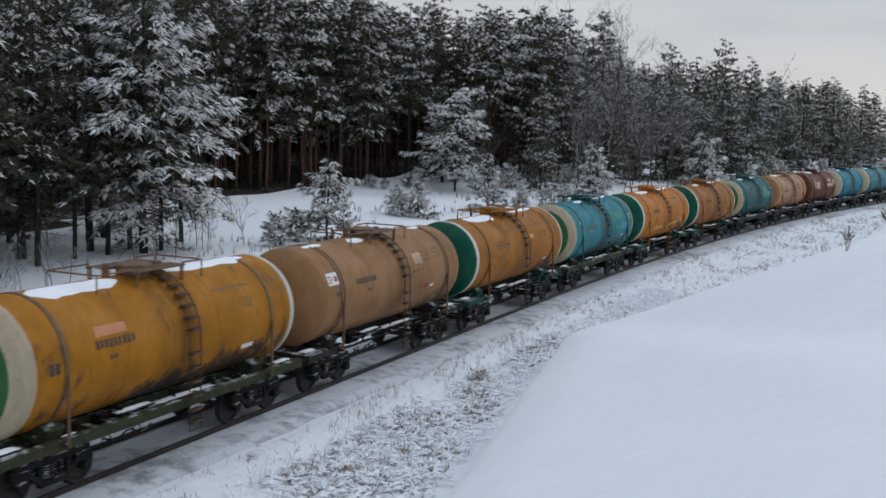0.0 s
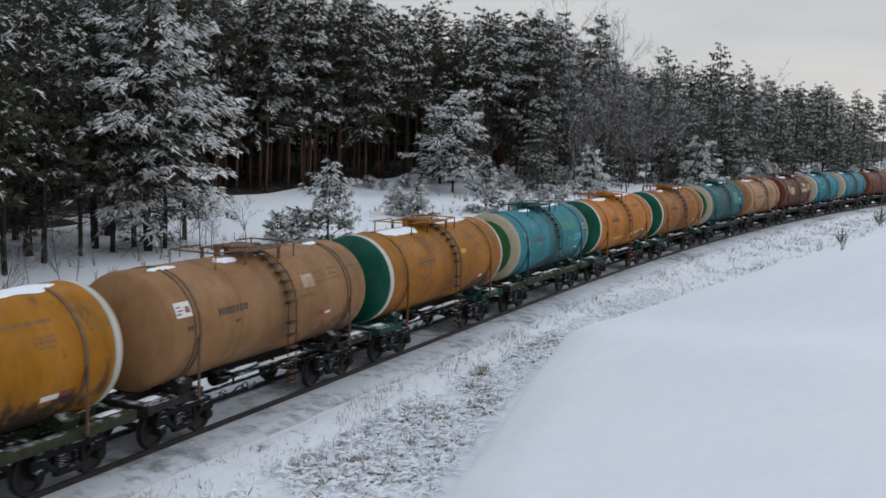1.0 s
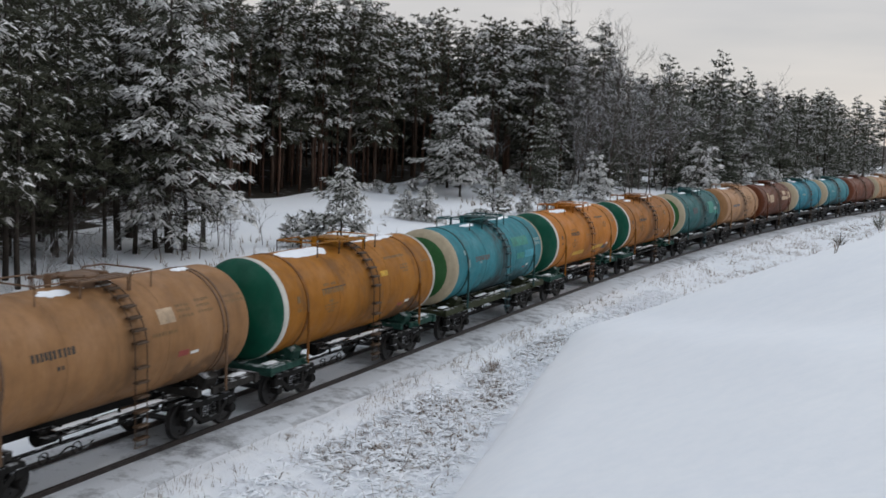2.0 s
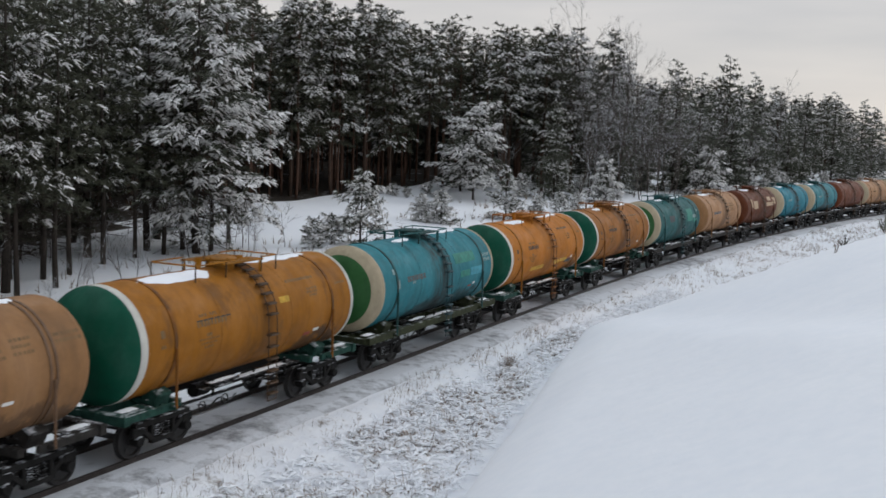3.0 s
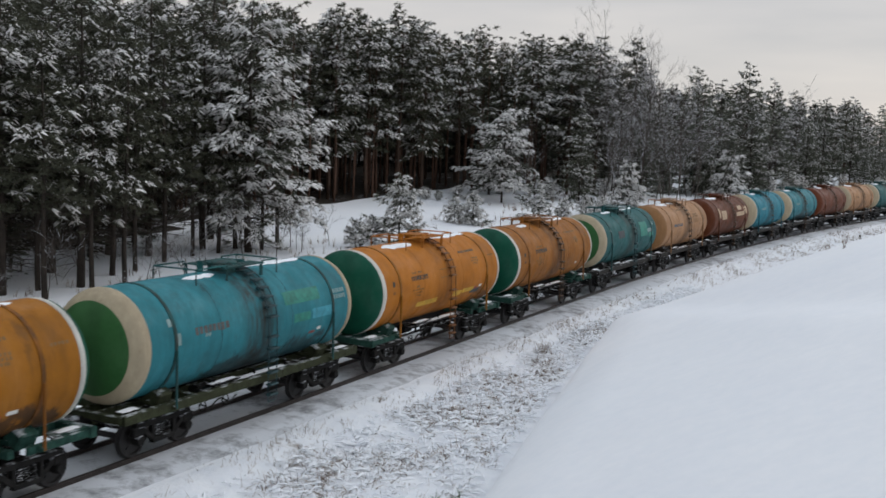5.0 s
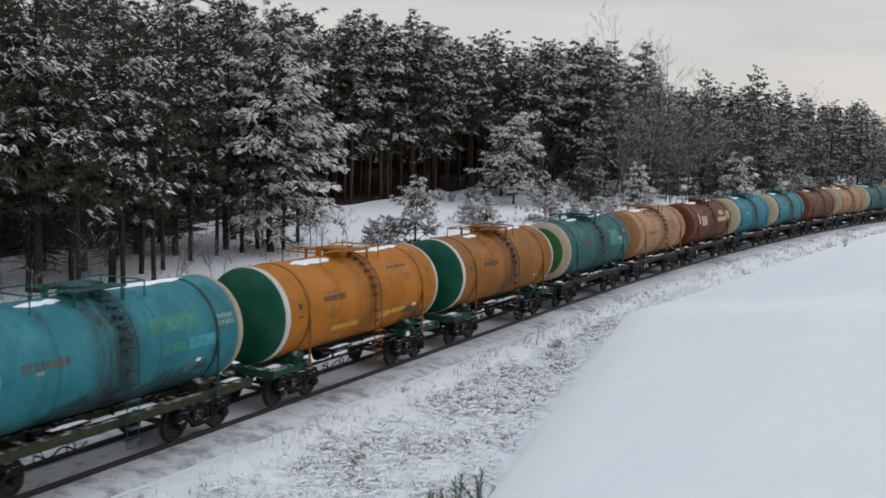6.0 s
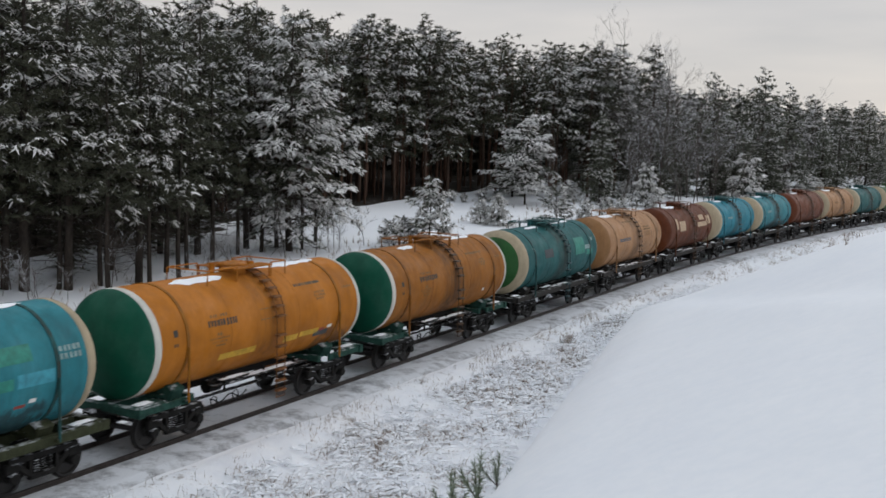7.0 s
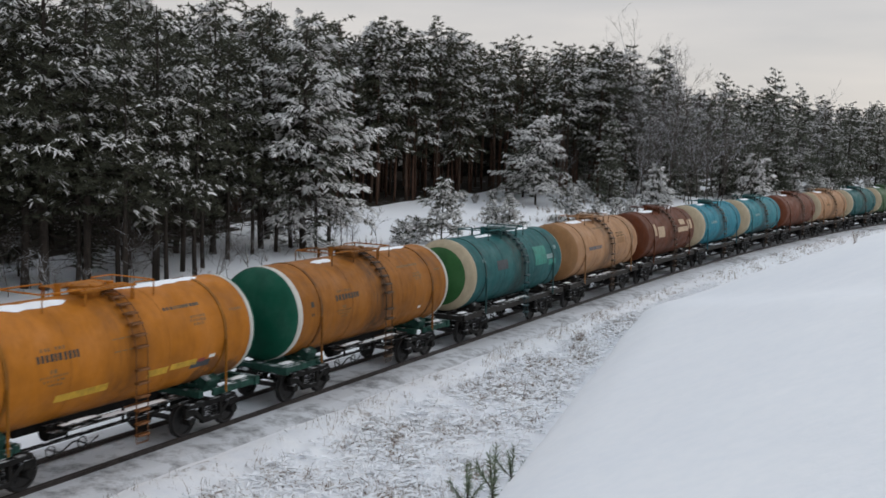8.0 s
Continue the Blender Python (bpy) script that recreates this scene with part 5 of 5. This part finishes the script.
blades("dead_grass", "thin dry grass standing out of the snowy verge", 4600, 3, (6, 150), lambda s: (2.3, toe(s) - 0.3), 0.08, 0.36, 0.15, 0.05, 0.0035)
blades("fallen_grass", "flattened dead grass and stalks dusted with snow", 2100, 4, (8, 46), lambda s: (3.6, toe(s) - 0.5), 0.15, 0.60, 0.85, 0.04, 0.006)
blades("far_bank_grass", "dry stalks on the far side of the track", 700, 6, (20, 90), lambda s: (-17, -5), 0.2, 0.6, 0.1, 0.25)

blades("bank_grass", "sparse thin grass standing out of the snowy bank", 420, 8, (44, 120), lambda s: (toe(s) - 0.4, toe(s) + 6.0), 0.10, 0.42, 0.1, -0.1, 0.003)


def snowy_stems():
    """Bent stems and leaves on the verge, each under its own strip of snow."""
    rnd = random.Random(12)
    vs, fs = [], []
    for _ in range(8000):
        s = 8 + 55 * rnd.random() ** 1.3
        n = rnd.uniform(3.4, toe(s) - 0.4)
        x, y, _h = on_line(s, n)
        if noise.noise(Vector((x * 0.45, y * 0.45, 1.7))) < rnd.uniform(-0.75, 0.1):
            continue
        z = height(s, n) + rough_ground(s, n, x, y)
        a = rnd.gauss(0.4, 0.9)
        L, w = rnd.uniform(0.15, 0.6), rnd.uniform(0.02, 0.065)
        d, c = Vector((math.cos(a), math.sin(a), 0)), Vector((-math.sin(a), math.cos(a), 0))
        p = Vector((x, y, z + rnd.uniform(0.02, 0.10)))
        q = p + d * L + Vector((0, 0, rnd.uniform(-0.08, 0.06)))
        m = p.lerp(q, 0.5) + Vector((0, 0, 0.05))
        j = len(vs)
        vs += [tuple(p), tuple(m + c * w), tuple(q), tuple(m - c * w), tuple(m + Vector((0, 0, w * 0.9))), tuple(m - Vector((0, 0, w)))]
        fs += [(j, j + 1, j + 4), (j + 1, j + 2, j + 4), (j + 2, j + 3, j + 4), (j + 3, j, j + 4), (j + 1, j, j + 5), (j + 2, j + 1, j + 5), (j + 3, j + 2, j + 5), (j, j + 3, j + 5)]
    g = Geo()
    g.add(vs, [f[::-1] for f in fs])
    tagged(new("snowy_stems", g.mesh("snowy_stems", SNOW)), "fallen grass stems coated with snow", "grass", kind="stuff")


snowy_stems()


def weed(name, label, x, y, h, seed, n=5, spread=0.35, mat=None):
    """A few dry stems with side shoots."""
    rnd = random.Random(seed)
    g = Geo()
    for _ in range(n):
        a, t = rnd.uniform(0, 6.28), rnd.uniform(0.05, spread)
        d = Vector((math.cos(a) * t, math.sin(a) * t, 1)).normalized()
        L = h * rnd.uniform(0.6, 1.0)
        b = Vector((rnd.gauss(0, 0.06), rnd.gauss(0, 0.06), -0.08))
        top = b + d * L
        g.tube([b, b + d * L * 0.5 + Vector((0.02, 0, 0)), top], 0.011, 4, True, 0.005)
        for _ in range(4):
            u = rnd.uniform(0.4, 0.95)
            p = b + d * L * u
            q = p + Vector((rnd.gauss(0, 0.12), rnd.gauss(0, 0.12), rnd.uniform(0.02, 0.16))) * (h * 0.8)
            g.tube([p, q], 0.007, 3, False, 0.003)
    ob = new(name, g.mesh(name, mat or STRAW))
    ob.location = (x, y, ground_z(x, y))
    return tagged(ob, label, "dry plant")


weed("dry_weed", "dry brown weed stems at the foot of the bank", 5.9, 44.6, 0.75, 1, 4, 0.2)
weed("dry_weed", "bushy clump of dry brown weeds", 2.6, 39.9, 0.9, 2, 22, 0.9)
weed("dry_stalk", "single leaning dry stalk in deep snow", 9.9, 41.6, 0.8, 3, 1, 0.9)
weed("dry_weed", "thin dry grass stems on the snowy bank", 14.3, 40.5, 0.9, 4, 4, 0.5)
weed("dry_weed", "thin dry grass stems on the snowy bank", 13.6, 36.9, 0.8, 5, 5, 0.8)
weed("dry_weed", "dry brown weeds at the foot of the bank", 20.2, 66.5, 0.7, 6, 7, 0.5)


def seedling(label, x, y, h, seed, shoots=5, mat=None):
    """A young pine: upswept shoots set all round with needles."""
    rnd = random.Random(seed)
    t = new("pine_seedling")
    tagged(t, label, "pine seedling")
    stem, need, snow = Geo(), Geo(), Geo()
    ways = [(Vector((0, 0, -0.1)), Vector((0.04, 0.02, 1)), h)]
    for k in range(shoots):
        a = 6.283 * k / shoots + rnd.uniform(-0.3, 0.3)
        ways.append((Vector((0, 0, h * rnd.uniform(0.05, 0.5))), Vector((math.cos(a), math.sin(a), rnd.uniform(0.7, 1.5))).normalized(), h * rnd.uniform(0.4, 0.65)))
    for p, d, L in ways:
        pts = [p + d * (L * u) + Vector((0, 0, 0.25 * L * u * u)) for u in (0, 0.35, 0.7, 1.0)]
        stem.tube(pts, 0.012 * (h / 0.8), 5, True, 0.004)
        n = int(L / (0.030 * h / 0.8))
        for i in range(n):
            u = 0.25 + 0.75 * i / n
            c = p + d * (L * u) + Vector((0, 0, 0.25 * L * u * u))
            for _ in range(5):
                g = (d * 1.0 + Vector((rnd.gauss(0, 1), rnd.gauss(0, 1), rnd.gauss(0, 1))).normalized()).normalized() * (0.125 * h / 0.8)
                w = g.cross(Vector((rnd.gauss(0, 1), rnd.gauss(0, 1), rnd.gauss(0, 1)))).normalized() * 0.009 * (h / 0.8)
                need.add([c - w, c + w, c + g], [(0, 1, 2)])
    part("stem", stem.mesh("stem", BARK), t)
    tagged(part("needle_coat", need.mesh("needle_coat", mat or NEEDLE_YOUNG), t), kind="stuff")
    t.location = (x, y, ground_z(x, y))


seedling("small green pine seedling in the snow", -1.35, 16.6, 1.45, 201, 4)
seedling("small green pine seedling in the snow", -1.95, 16.2, 1.15, 202, 4)
seedling("small green pine seedling in the snow", -0.85, 18.8, 1.05, 206, 4)
seedling("dark pine seedling at the foot of the bank", 28.2, 75.3, 1.0, 203, 7, NEEDLE)
seedling("small pine seedling on the verge", 44.0, 107.4, 1.6, 204, 9, NEEDLE_FROST)

# ---------------------------------------------------------------- movement
RUN = (29.237175, -7.469631, -0.178577, 0.025042, -0.000583)      # station of the first wagon's far tank end: a polynomial of the time


SLACK = (0.34, -0.18, -0.51, -0.49, -0.34, 0.09, 0.50, 0.59)     # how far each wagon stands from an even spacing


def station(t):
    return sum(c * t ** i for i, c in enumerate(RUN))


def motions():
    times = [i * 0.5 for i in range(17)]
    for car, i in WAGONS:
        rows = []
        for t in times:
            x, y, th = on_line(station(t) + PITCH * i - HALF + SLACK[min(i, 7)])
            rows.append((t, pose(x, y, 0.0, 0, 0, 90 - math.degrees(th))))
        walk(car, rows)
    ticks = [i / 15 for i in range(121)]
    for w, x in WHEELS:
        walk(w, [(t, Matrix.LocRotScale((x, 0, WRAD), Euler((0, (station(t) - RUN[0]) / WRAD, 0)), None)) for t in ticks])


motions()
